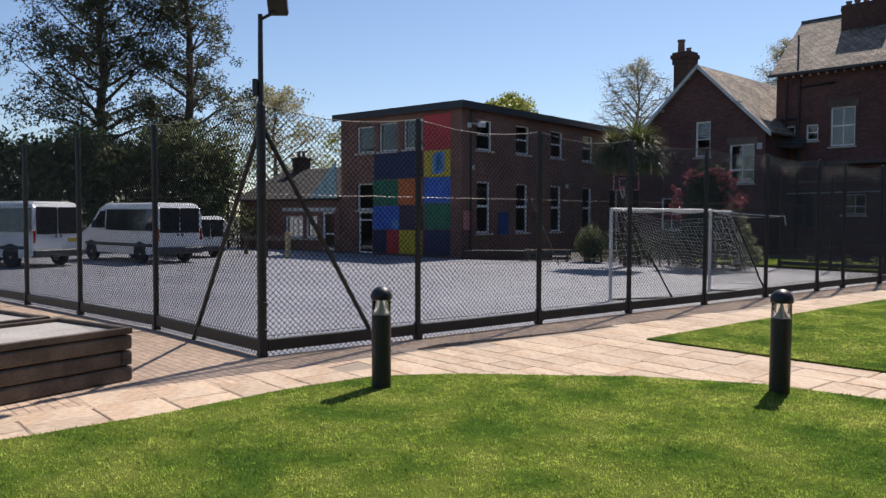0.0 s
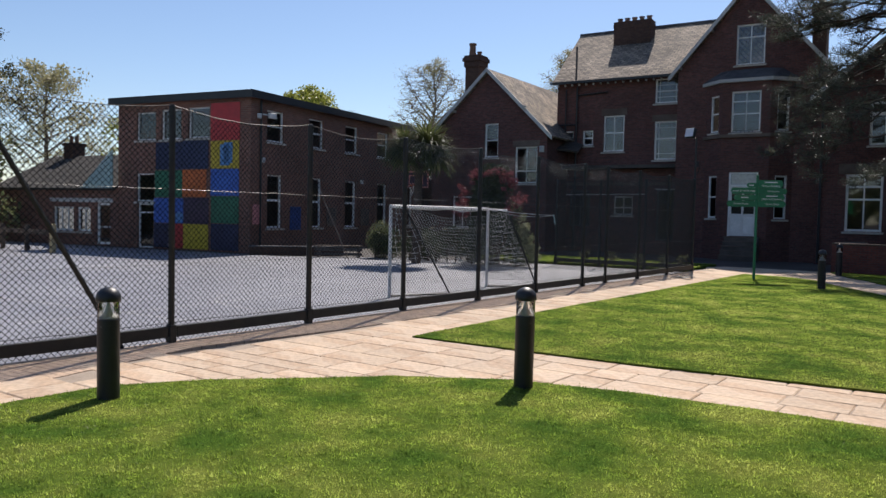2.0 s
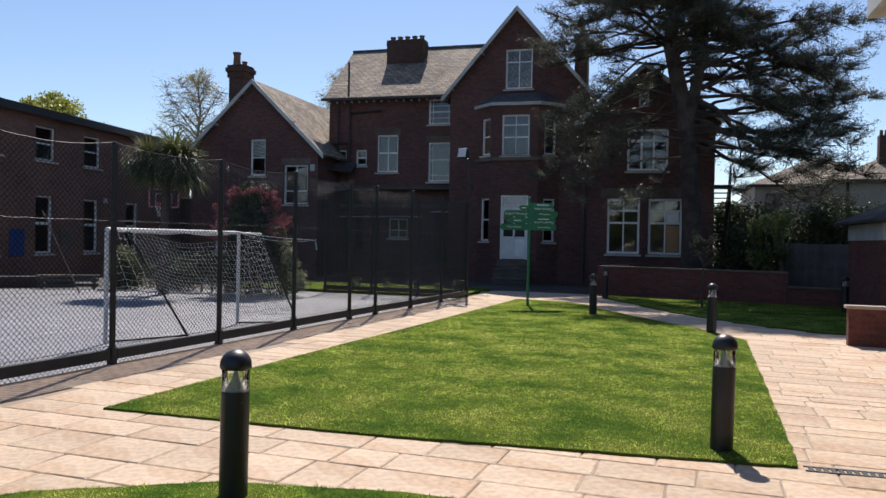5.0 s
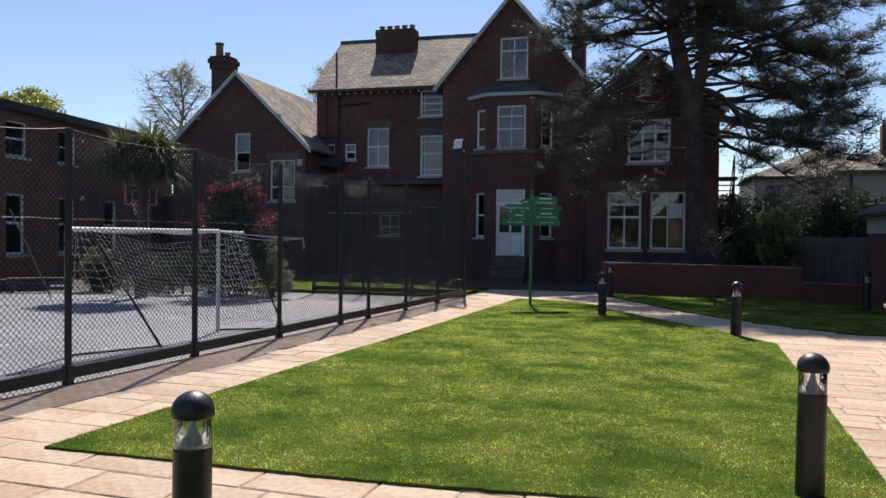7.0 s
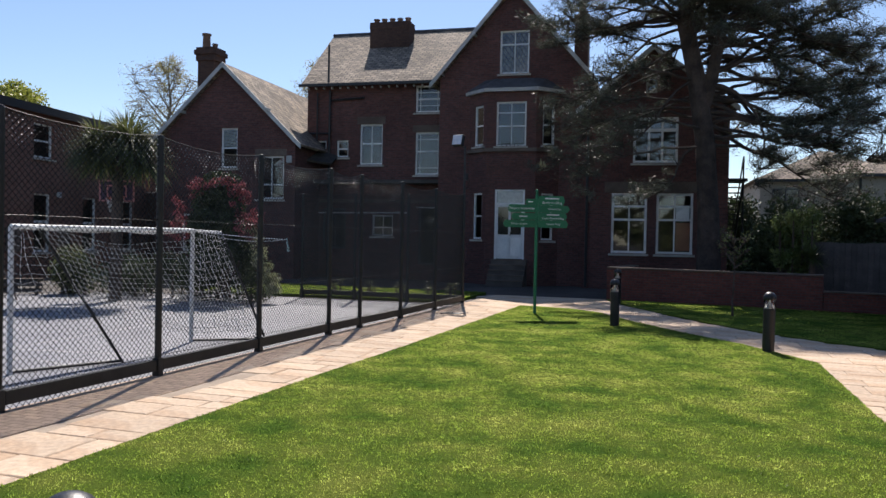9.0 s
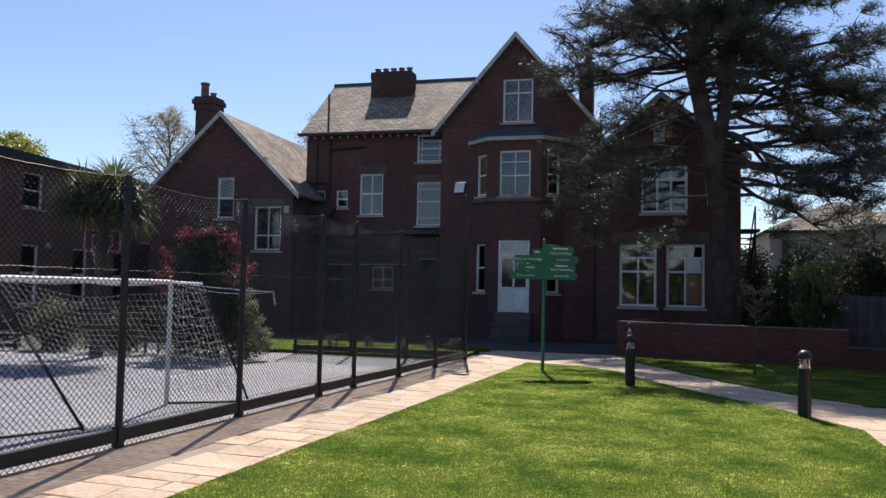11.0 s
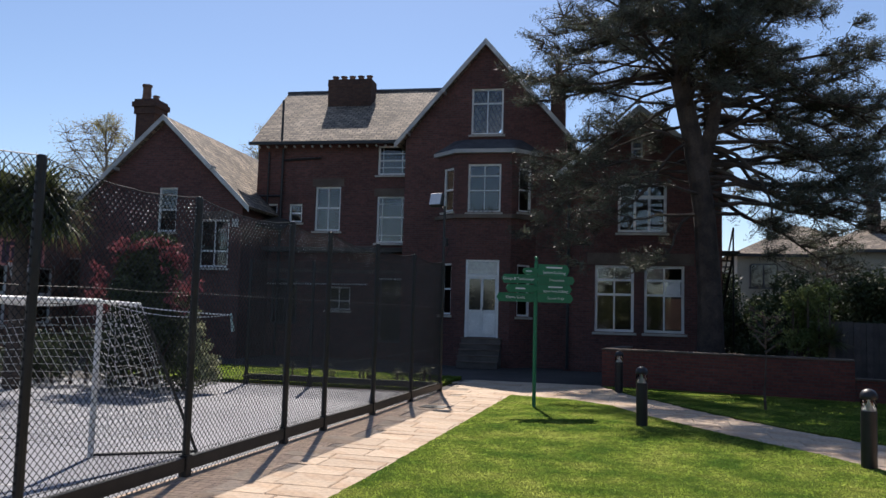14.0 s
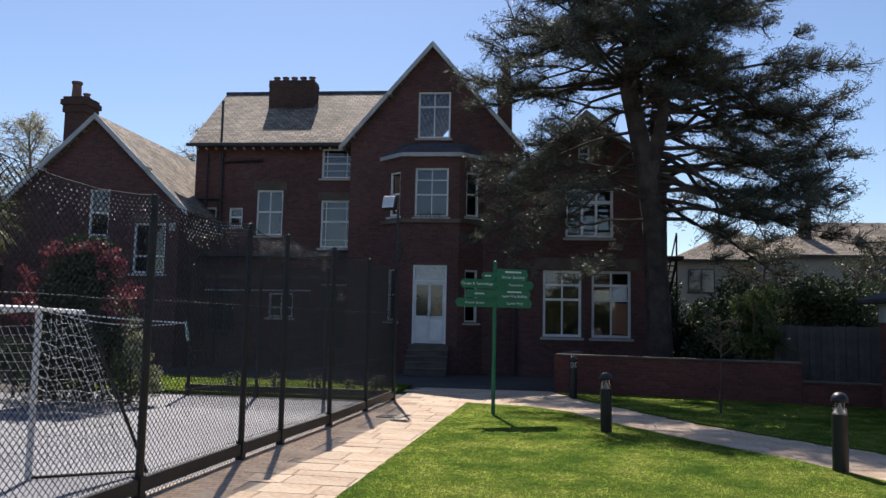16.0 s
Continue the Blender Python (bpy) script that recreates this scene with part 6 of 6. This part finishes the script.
part("trunk", t, PINE_BARK, pine, "rough dark bark trunk and boughs", smooth=False)
leaf_mesh("needles", clumps, 25, 0.135, NEEDLES, pine, 5, 0.75, 0.13, "dark green needle tufts")

# tall dark trees and hedge beyond the car park
tree("tall_tree", "tall dark open-crowned tree beyond the car park", (-34.5, 10.6, 0), 18.5, 0.36, lambda f: 4.3 * math.sin(math.pi * min(1, 0.18 + f * 0.75)) + 0.5, (BARK, GUM), 11, 46, 0.27, (0.19, 80, 0.4), group="tall trees", clump_r=0.72, gaps=0.25, lean=(0.5, 0), rise=0.55, limb_wander=0.25)
tree("tall_tree", "tall slender dark tree with a visible trunk", (-32.5, 14.6, 0), 19.5, 0.36, lambda f: 3.2 * math.sin(math.pi * min(1, 0.22 + f * 0.72)) + 0.3, (BARK, GUM), 12, 36, 0.26, (0.18, 66, 0.4), group="tall trees", clump_r=0.58, gaps=0.38, rise=0.45, limb_wander=0.22)
tree("pale_tree", "pale green spring tree beyond the hedge", (-42, 4.0, 0), 10.5, 0.25, lambda f: 3.6 * math.sin(math.pi * min(1, 0.15 + f * 0.8)) + 0.3, (BARK_PALE, PALE_GREEN), 13, 24, 0.3, (0.26, 30, 0.5), clump_r=0.7)
tree("yellow_tree", "yellow-green spring tree beyond the low building", (-44, 27, 0), 11.0, 0.25, lambda f: 4.4 * math.sin(math.pi * min(1, 0.18 + f * 0.78)) + 0.3, (BARK_PALE, BUDS), 14, 26, 0.25, (0.22, 16, 0.5), clump_r=0.7, gaps=0.1)
tree("yellow_tree", "yellow-green spring tree beyond the low building", (-40, 33, 0), 8.5, 0.2, lambda f: 3.4 * math.sin(math.pi * min(1, 0.18 + f * 0.78)) + 0.3, (BARK_PALE, SPRING), 24, 20, 0.25, (0.22, 26, 0.5), clump_r=0.7)
tree("spring_tree", "bright spring-green tree behind the hall", (-38.5, 47.5, 0), 11.7, 0.3, lambda f: 4.2 * math.sin(math.pi * min(1, 0.2 + f * 0.76)) + 0.4, (BARK_PALE, SPRING), 15, 28, 0.25, (0.3, 40, 0.5), clump_r=0.85)
tree("budding_tree", "bare-branched tree with pale spring buds", (-23.9, 45.6, 0), 13.0, 0.3, lambda f: 4.0 * math.sin(math.pi * min(1, 0.2 + f * 0.78)) + 0.3, (BARK_PALE, BUDS), 16, 40, 0.2, (0.10, 9, 0.55), clump_r=0.5, twig=8, rise=0.9, group="budding trees", limb_wander=0.1)
tree("budding_tree", "bare-branched tree with pale spring buds", (-16.5, 54, 0), 14.6, 0.3, lambda f: 3.8 * math.sin(math.pi * min(1, 0.2 + f * 0.78)) + 0.3, (BARK_PALE, BUDS), 17, 36, 0.2, (0.12, 10, 0.55), clump_r=0.5, twig=8, rise=0.9, group="budding trees", limb_wander=0.1)


def hedge(name, label, spots, mat, seed, leaf=0.13, per=420, category="hedge"):
    """A leafy mass about spots (x, y, z, radius), on a few stems."""
    o = thing(name, label, category)
    t = B()
    for x, y, z, r in spots:
        tube(t, (x, y, -0.08), (x, y, max(0.1, z)), 0.04, 0.02, 5, False)
    tagged(part("stem_mass", t, BARK, o), kind="stuff")
    leaf_mesh("foliage", spots, per, leaf, mat, o, seed, 0.95, 0.55)
    return o


rng = random.Random(3)
spots = []
for i in range(190):
    f = rng.random()
    x, y = -36 + 7.5 * f + rng.uniform(-1.2, 1.2), -6 + 21.5 * f
    z = rng.uniform(0.7, 5.6)
    spots.append((x, y, z, rng.uniform(0.9, 1.5)))
hedge("dark_hedge", "tall dense dark evergreen hedge behind the minibuses", spots, HEDGE_MIXED, 21, 0.24, 420)
spots = [(rng.uniform(10.1, 14.3), rng.uniform(26.6, 29.5), rng.uniform(0.3, 2.8), rng.uniform(0.5, 0.85)) for _ in range(50)]
hedge("shrub_bank", "dark evergreen shrubs behind the garden wall", spots, HEDGE, 22, 0.13, 520)
spots = [(rng.uniform(12.0, 19.5), rng.uniform(27.5, 31), rng.uniform(1.0, 2.7), rng.uniform(0.5, 0.85)) for _ in range(60)]
hedge("shrub_bank", "dark evergreen shrubs rising over the board fence", spots, HEDGE, 23, 0.14, 420)
hedge("light_shrub", "pale-leaved shrub lit by the sun", [(rng.uniform(10.6, 11.6), rng.uniform(25.6, 26.3), rng.uniform(0.9, 2.7), rng.uniform(0.2, 0.42)) for _ in range(26)], PALE_GREEN, 25, 0.1, 190, "shrub")
spots = [(-9.3, 19.5, 0.42, 0.5), (-9.3, 19.5, 0.8, 0.56), (-9.3, 19.5, 1.0, 0.45)] + [(-9.3 + 0.2 * math.cos(k), 19.5 + 0.2 * math.sin(k), 0.3 + 0.08 * k, 0.42) for k in range(7)]
hedge("round_bush", "rounded clipped green bush by the hall", spots, HEDGE_MIXED, 26, 0.07, 700, "bush")
spots = [(rng.uniform(-8.8, -3.2), rng.uniform(19.3, 21.2), rng.uniform(0.15, 0.9), rng.uniform(0.35, 0.6)) for _ in range(34)]
hedge("low_planting", "low dark planting under the palm", spots, HEDGE, 27, 0.1, 320, "shrub")

spots = [(rng.uniform(11.2, 16.5), rng.uniform(31.5, 35.5), rng.uniform(0.4, 2.35), rng.uniform(0.5, 0.8)) for _ in range(58)] + [(rng.uniform(10.7, 12.0), rng.uniform(33.5, 36.5), rng.uniform(0.4, 1.7), rng.uniform(0.5, 0.7)) for _ in range(14)] + [(rng.uniform(10.2, 11.8), rng.uniform(39.8, 42.5), rng.uniform(0.4, 3.9), rng.uniform(0.6, 0.8)) for _ in range(40)]
hedge("tall_shrubbery", "tall dark shrubbery between the two houses", spots, HEDGE, 28, 0.16, 420)

hedge("dark_shrub", "dense dark evergreen shrub behind the board fence", [(rng.uniform(12.4, 14.8), rng.uniform(26.7, 27.6), rng.uniform(1.2, 2.7), rng.uniform(0.45, 0.65)) for _ in range(26)], HEDGE, 29, 0.1, 420, "shrub")

# red-tipped shrub
photinia = thing("red_tipped_shrub", "dark shrub with red young leaves and pale edged sprays", "shrub", m=pose(-4.4, 19.4, 0))
t = B()
spots, tips, pale = [], [], []
for i in range(58):
    a, z = rng.uniform(0, 6.28), rng.uniform(0.4, 3.15)
    w = 0.95 * math.sin(math.pi * min(1, 0.25 + 0.62 * z / 3.0))
    spots.append((w * math.cos(a) * rng.uniform(0.3, 1), w * math.sin(a) * rng.uniform(0.3, 1), z, 0.36))
for i in range(64):
    a = rng.uniform(-0.35, math.pi + 0.55)
    out = rng.uniform(0.72, 1.16)
    tips.append((1.05 * out * math.cos(a), rng.uniform(-0.7, 0.1), 2.12 + 1.12 * out * math.sin(a), rng.uniform(0.07, 0.19)))
for i in range(30):
    f = rng.random()
    pale.append((1.0 + 0.75 * f + rng.uniform(-0.12, 0.12), rng.uniform(-0.5, 0), 1.9 - 1.7 * f + rng.uniform(-0.1, 0.1), rng.uniform(0.12, 0.22)))
for k in range(5):
    limb(t, (rng.uniform(-0.2, 0.2), rng.uniform(-0.2, 0.2), -0.08), (rng.uniform(-0.4, 0.4), rng.uniform(-0.3, 0.3), 1), 2.2, 0.04, rng)
tagged(part("stem_mass", t, BARK, photinia), kind="stuff")
leaf_mesh("dark_leaves", spots, 420, 0.11, HEDGE, photinia, 31, 1, 0.5, "dark green leaves")
leaf_mesh("red_leaves", tips, 44, 0.12, RED_LEAF, photinia, 32, 1, 0.3, "red young leaves")
leaf_mesh("pale_leaves", pale, 70, 0.08, VARIEGATED, photinia, 33, 1, 0.5, "pale edged leaves")


# cabbage palm: a trunk and a head of long arching straps
def strap_head(t, centre, count, length, width, rng, low=-0.7, sag=0.55):
    for i in range(count):
        az, el = rng.uniform(0, 2 * math.pi), math.asin(rng.uniform(math.sin(low), 0.98))
        ln = length * rng.uniform(0.75, 1.12)
        d = Vector((math.cos(az) * math.cos(el), math.sin(az) * math.cos(el), math.sin(el)))
        s = Vector((-math.sin(az), math.cos(az), 0)) * width / 2
        prev = None
        p = Vector(centre)
        for k in range(5):
            w = (0.6, 1.0, 0.9, 0.6, 0.05)[k]
            pair = (t.verts.new(p - s * w), t.verts.new(p + s * w))
            if prev:
                t.faces.new((prev[0], prev[1], pair[1], pair[0]))
            prev = pair
            d = (d + Vector((0, 0, -sag * (0.12 + 0.14 * k)))).normalized()
            p = p + d * ln / 4


palm = thing("cabbage_palm", "cabbage palm with a shaggy round head of strap leaves", "palm", m=pose(-6.75, 18.15, 0))
part("trunk", tube(B(), (0, 0, -0.08), (0.05, 0, 3.9), 0.17, 0.13, 10), BARK, palm)
t = B()
for hx, hy, hz, hn in ((-0.6, 0.0, 3.95, 480), (0.55, -0.2, 4.0, 480), (0.05, 0.3, 4.2, 420), (0.65, 0.1, 3.6, 300), (-0.35, -0.15, 3.65, 300)):
    strap_head(t, (hx, hy, hz), hn, 1.08, 0.045, rng, -0.5, 0.75)
part("leaf_head", t, PALM, palm, "arching green strap leaves")
tagged(palm.children[-1], kind="stuff")
small_palm = thing("small_palm", "small spiky palm behind the garden wall", "palm", m=pose(11.5, 25.4, 0))
part("trunk", tube(B(), (0, 0, -0.08), (0, 0, 1.3), 0.1, 0.08, 8), BARK, small_palm)
t = B()
strap_head(t, (0, 0, 1.35), 220, 0.62, 0.03, rng, -0.3, 0.4)
part("leaf_head", t, PALM, small_palm)

sapling = tree("sapling", "thin staked sapling on the shaded lawn", (8.8, 20.4, 0), 1.95, 0.028, lambda f: 0.42, (BARK, PALE_GREEN), 41, 10, 0.6, (0.045, 5, 0.5), clump_r=0.13, twig=3)
for i, (x, y) in enumerate(((-2.2, 22.3), (-1.2, 22.4), (-0.2, 22.3), (0.7, 22.35), (1.35, 22.2))):
    hedge("flowering_plant", "small plant with pale flowers behind the end fence", [(x + rng.uniform(-0.15, 0.15), y + rng.uniform(-0.1, 0.1), rng.uniform(0.2, 0.42), 0.14) for _ in range(5)], VARIEGATED, 50 + i, 0.05, 22, "plant")

tree("bare_tree", "thin brown-leaved tree before the cream house", (14.6, 36.5, 0), 5.6, 0.1, lambda f: 1.9 * math.sin(math.pi * min(1, 0.25 + f * 0.72)) + 0.2, (BARK, GUM), 42, 24, 0.25, (0.09, 9, 0.5), clump_r=0.4, twig=5)
tree("bare_tree", "thin brown-leaved tree before the cream house", (18.2, 35.0, 0), 5.0, 0.1, lambda f: 1.9 * math.sin(math.pi * min(1, 0.25 + f * 0.72)) + 0.2, (BARK, GUM), 43, 24, 0.25, (0.09, 10, 0.5), clump_r=0.4, twig=5)

# belts of trees added behind the walker and eastward, to shape the window reflections
for name, x0, x1, y0, y1, top in (("far_wood", -40, 45, -42, -34, 4.2), ("far_wood", 34, 44, -34, 60, 7.0)):
    belt = [(rng.uniform(x0, x1), rng.uniform(y0, y1), rng.uniform(0.6, top), rng.uniform(1.3, 2.2)) for _ in range(110)]
    w = thing(name, "belt of dark green trees added out of view for the window reflections", "woodland", kind="stuff")
    leaf_mesh("foliage_mass", belt, 200, 0.75, HEDGE_MIXED, w, 71, 1, 0.6)


# ---- grass ----
def grass(name, outline, per_m2, seed, height, label, bounds=None, grow=0.0):
    rg = np.random.default_rng(seed)
    poly = np.array(outline)
    x0, y0 = poly.min(0)
    x1, y1 = poly.max(0)
    if bounds:
        x0, x1, y0, y1 = max(x0, bounds[0]), min(x1, bounds[1]), max(y0, bounds[2]), min(y1, bounds[3])
    n = int((x1 - x0) * (y1 - y0) * per_m2)
    p = np.column_stack((rg.uniform(x0 - 0.02, x1 + 0.02, n), rg.uniform(y0 - 0.02, y1 + 0.02, n)))
    ok = np.zeros(n, bool)
    j = np.roll(poly, -1, axis=0)
    for (ax, ay), (bx, by) in zip(poly, j):
        if by != ay:
            c = (ay > p[:, 1]) != (by > p[:, 1])
            ok ^= c & (p[:, 0] < (bx - ax) * (p[:, 1] - ay) / (by - ay) + ax)
    p = p[ok]
    n = len(p)
    a = rg.uniform(0, 2 * np.pi, n)
    tilt = rg.uniform(0.25, 1.1, n)
    b = a + rg.uniform(1.0, 2.1, n)
    h = height * rg.uniform(0.45, 1.0, n) * (1 + 0.7 * (rg.random(n) > 0.95))
    # tufts: each cell of turf grows to its own height
    for cell, low, high in ((0.04, 0.45, 1.25), (0.16, 0.7, 1.25)):
        grid = rg.uniform(low, high, (int((x1 - x0) / cell) + 4, int((y1 - y0) / cell) + 4))
        h *= grid[((p[:, 0] - x0 + 0.05) / cell).astype(int), ((p[:, 1] - y0 + 0.05) / cell).astype(int)]
    w = 0.0036 * (1 + grow * rg.random(n))
    v = np.empty((n, 3, 3))
    v[:, 0, 0], v[:, 0, 1], v[:, 0, 2] = p[:, 0] - np.cos(b) * w, p[:, 1] - np.sin(b) * w, 0.016
    v[:, 1, 0], v[:, 1, 1], v[:, 1, 2] = p[:, 0] + np.cos(b) * w, p[:, 1] + np.sin(b) * w, 0.016
    v[:, 2, 0], v[:, 2, 1], v[:, 2, 2] = p[:, 0] + np.cos(a) * h * tilt, p[:, 1] + np.sin(a) * h * tilt, 0.022 + h * (1.1 - 0.7 * tilt)
    me = bpy.data.meshes.new(name)
    me.vertices.add(n * 3)
    me.vertices.foreach_set("co", v.reshape(-1))
    me.loops.add(n * 3)
    me.loops.foreach_set("vertex_index", np.arange(n * 3, dtype=np.int32))
    me.polygons.add(n)
    me.polygons.foreach_set("loop_start", np.arange(0, n * 3, 3, dtype=np.int32))
    me.update(calc_edges=True)
    me.materials.append(GRASS)
    return tagged(new(name, me), label, "grass", "", "stuff")


grass("grass", LAWN_NEAR, 8500, 61, 0.026, "short mown grass with dry patches", (1.6, 8.9, -3.5, 3.2), 0.6)
grass("grass", LAWN_NEAR, 2000, 65, 0.028, "short mown grass of the near lawn", (1.6, 8.9, -8.0, -3.5), 2.0)
grass("grass", LAWN_FAR, 5200, 62, 0.025, "short mown grass between the paths", None, 1.2)
grass("grass", LAWN_BACK, 1800, 63, 0.028, "shaded mown grass before the low wall", None, 2)
grass("grass", LAWN_COURT, 1600, 64, 0.05, "sunlit grass behind the end fence", None, 2.5)


# ---- flagstones ----
rng = random.Random(99)
STONE_SIZES = {}


def flag_mesh(w, d, k):
    key = (round(w, 2), round(d, 2), k)
    if key not in STONE_SIZES:
        t = B()
        r = random.Random(k * 7 + int(w * 100) + int(d * 1000))
        e, c = 0.006, 0.012
        def ring(inset, z, j):
            return [t.verts.new((sx * (w / 2 - inset) + r.uniform(-j, j), sy * (d / 2 - inset) + r.uniform(-j, j), z + (r.uniform(-0.0015, 0.0015) if z > -0.004 else 0))) for sx, sy in ((-1, -1), (1, -1), (1, 1), (-1, 1))]
        a, b, cc = ring(e, -0.04, 0.002), ring(e, -0.008, 0.003), ring(e + c, 0.0, 0.004)
        for p, q in ((a, b), (b, cc)):
            for i in range(4):
                j = (i + 1) % 4
                t.faces.new((p[i], p[j], q[j], q[i]))
        t.faces.new(cc)
        STONE_SIZES[key] = mesh_of("flagstone", t, STONE)
    return STONE_SIZES[key]


PAVED = [(0.62, -8.2), (12.45, -8.2), (12.45, 15.2), (10.9, 15.2), (9.9, 16.0), (7.8, 19.1), (6.3, 22.4), (5.5, 24.8), (2.05, 24.8), (2.25, 21.2), (2.1, 18.4), (1.84, 13.3), (1.66, 9.0), (1.3, 4.6), (0.9, 1.6), (1.1, -0.6), (0.75, -1.5)]


def on_path(x, y, w, d):
    if not inside((x, y), PAVED):
        return False
    corners = [(x + a * w / 2, y + b * d / 2) for a in (-1, 1) for b in (-1, 1)]
    return not any(all(inside(p, turf) for p in corners) for turf in (LAWN_NEAR, LAWN_FAR))


TURN = pose(0, 0, 0, 0, 0, -3)
count = 0
rest = B()
y = -8.0
while y < 25.5:
    d = rng.choice((0.3, 0.45, 0.45, 0.6))
    x = -1.0 + rng.uniform(-0.4, 0)
    while x < 13.5:
        w = rng.choice((0.45, 0.6, 0.6, 0.75, 0.9))
        c = TURN @ Vector((x + w / 2, y + d / 2, 0))
        if on_path(c.x, c.y, w, d):
            me = flag_mesh(w, d, rng.randrange(3))
            m = Matrix.Translation((c.x, c.y, rng.uniform(-0.003, 0.001))) @ TURN @ pose(0, 0, 0, rng.uniform(-0.25, 0.25), rng.uniform(-0.2, 0.2), rng.choice((0, 180)))
            near_walk = c.x < 10.2 and -4.5 < c.y < 21.5
            if near_walk and count < 320:
                ob = new("flagstone", me)
                ob.matrix_basis = m
                ob.parent = bpy.data.objects["paving_bed"]
                count += 1
            else:
                tmp = me.copy()
                tmp.transform(m)
                rest.from_mesh(tmp)
                bpy.data.meshes.remove(tmp)
        x += w
    y += d
tagged(part("flagstones", rest, STONE, bpy.data.objects["paving_bed"]), "buff sandstone flagstones", kind="stuff")
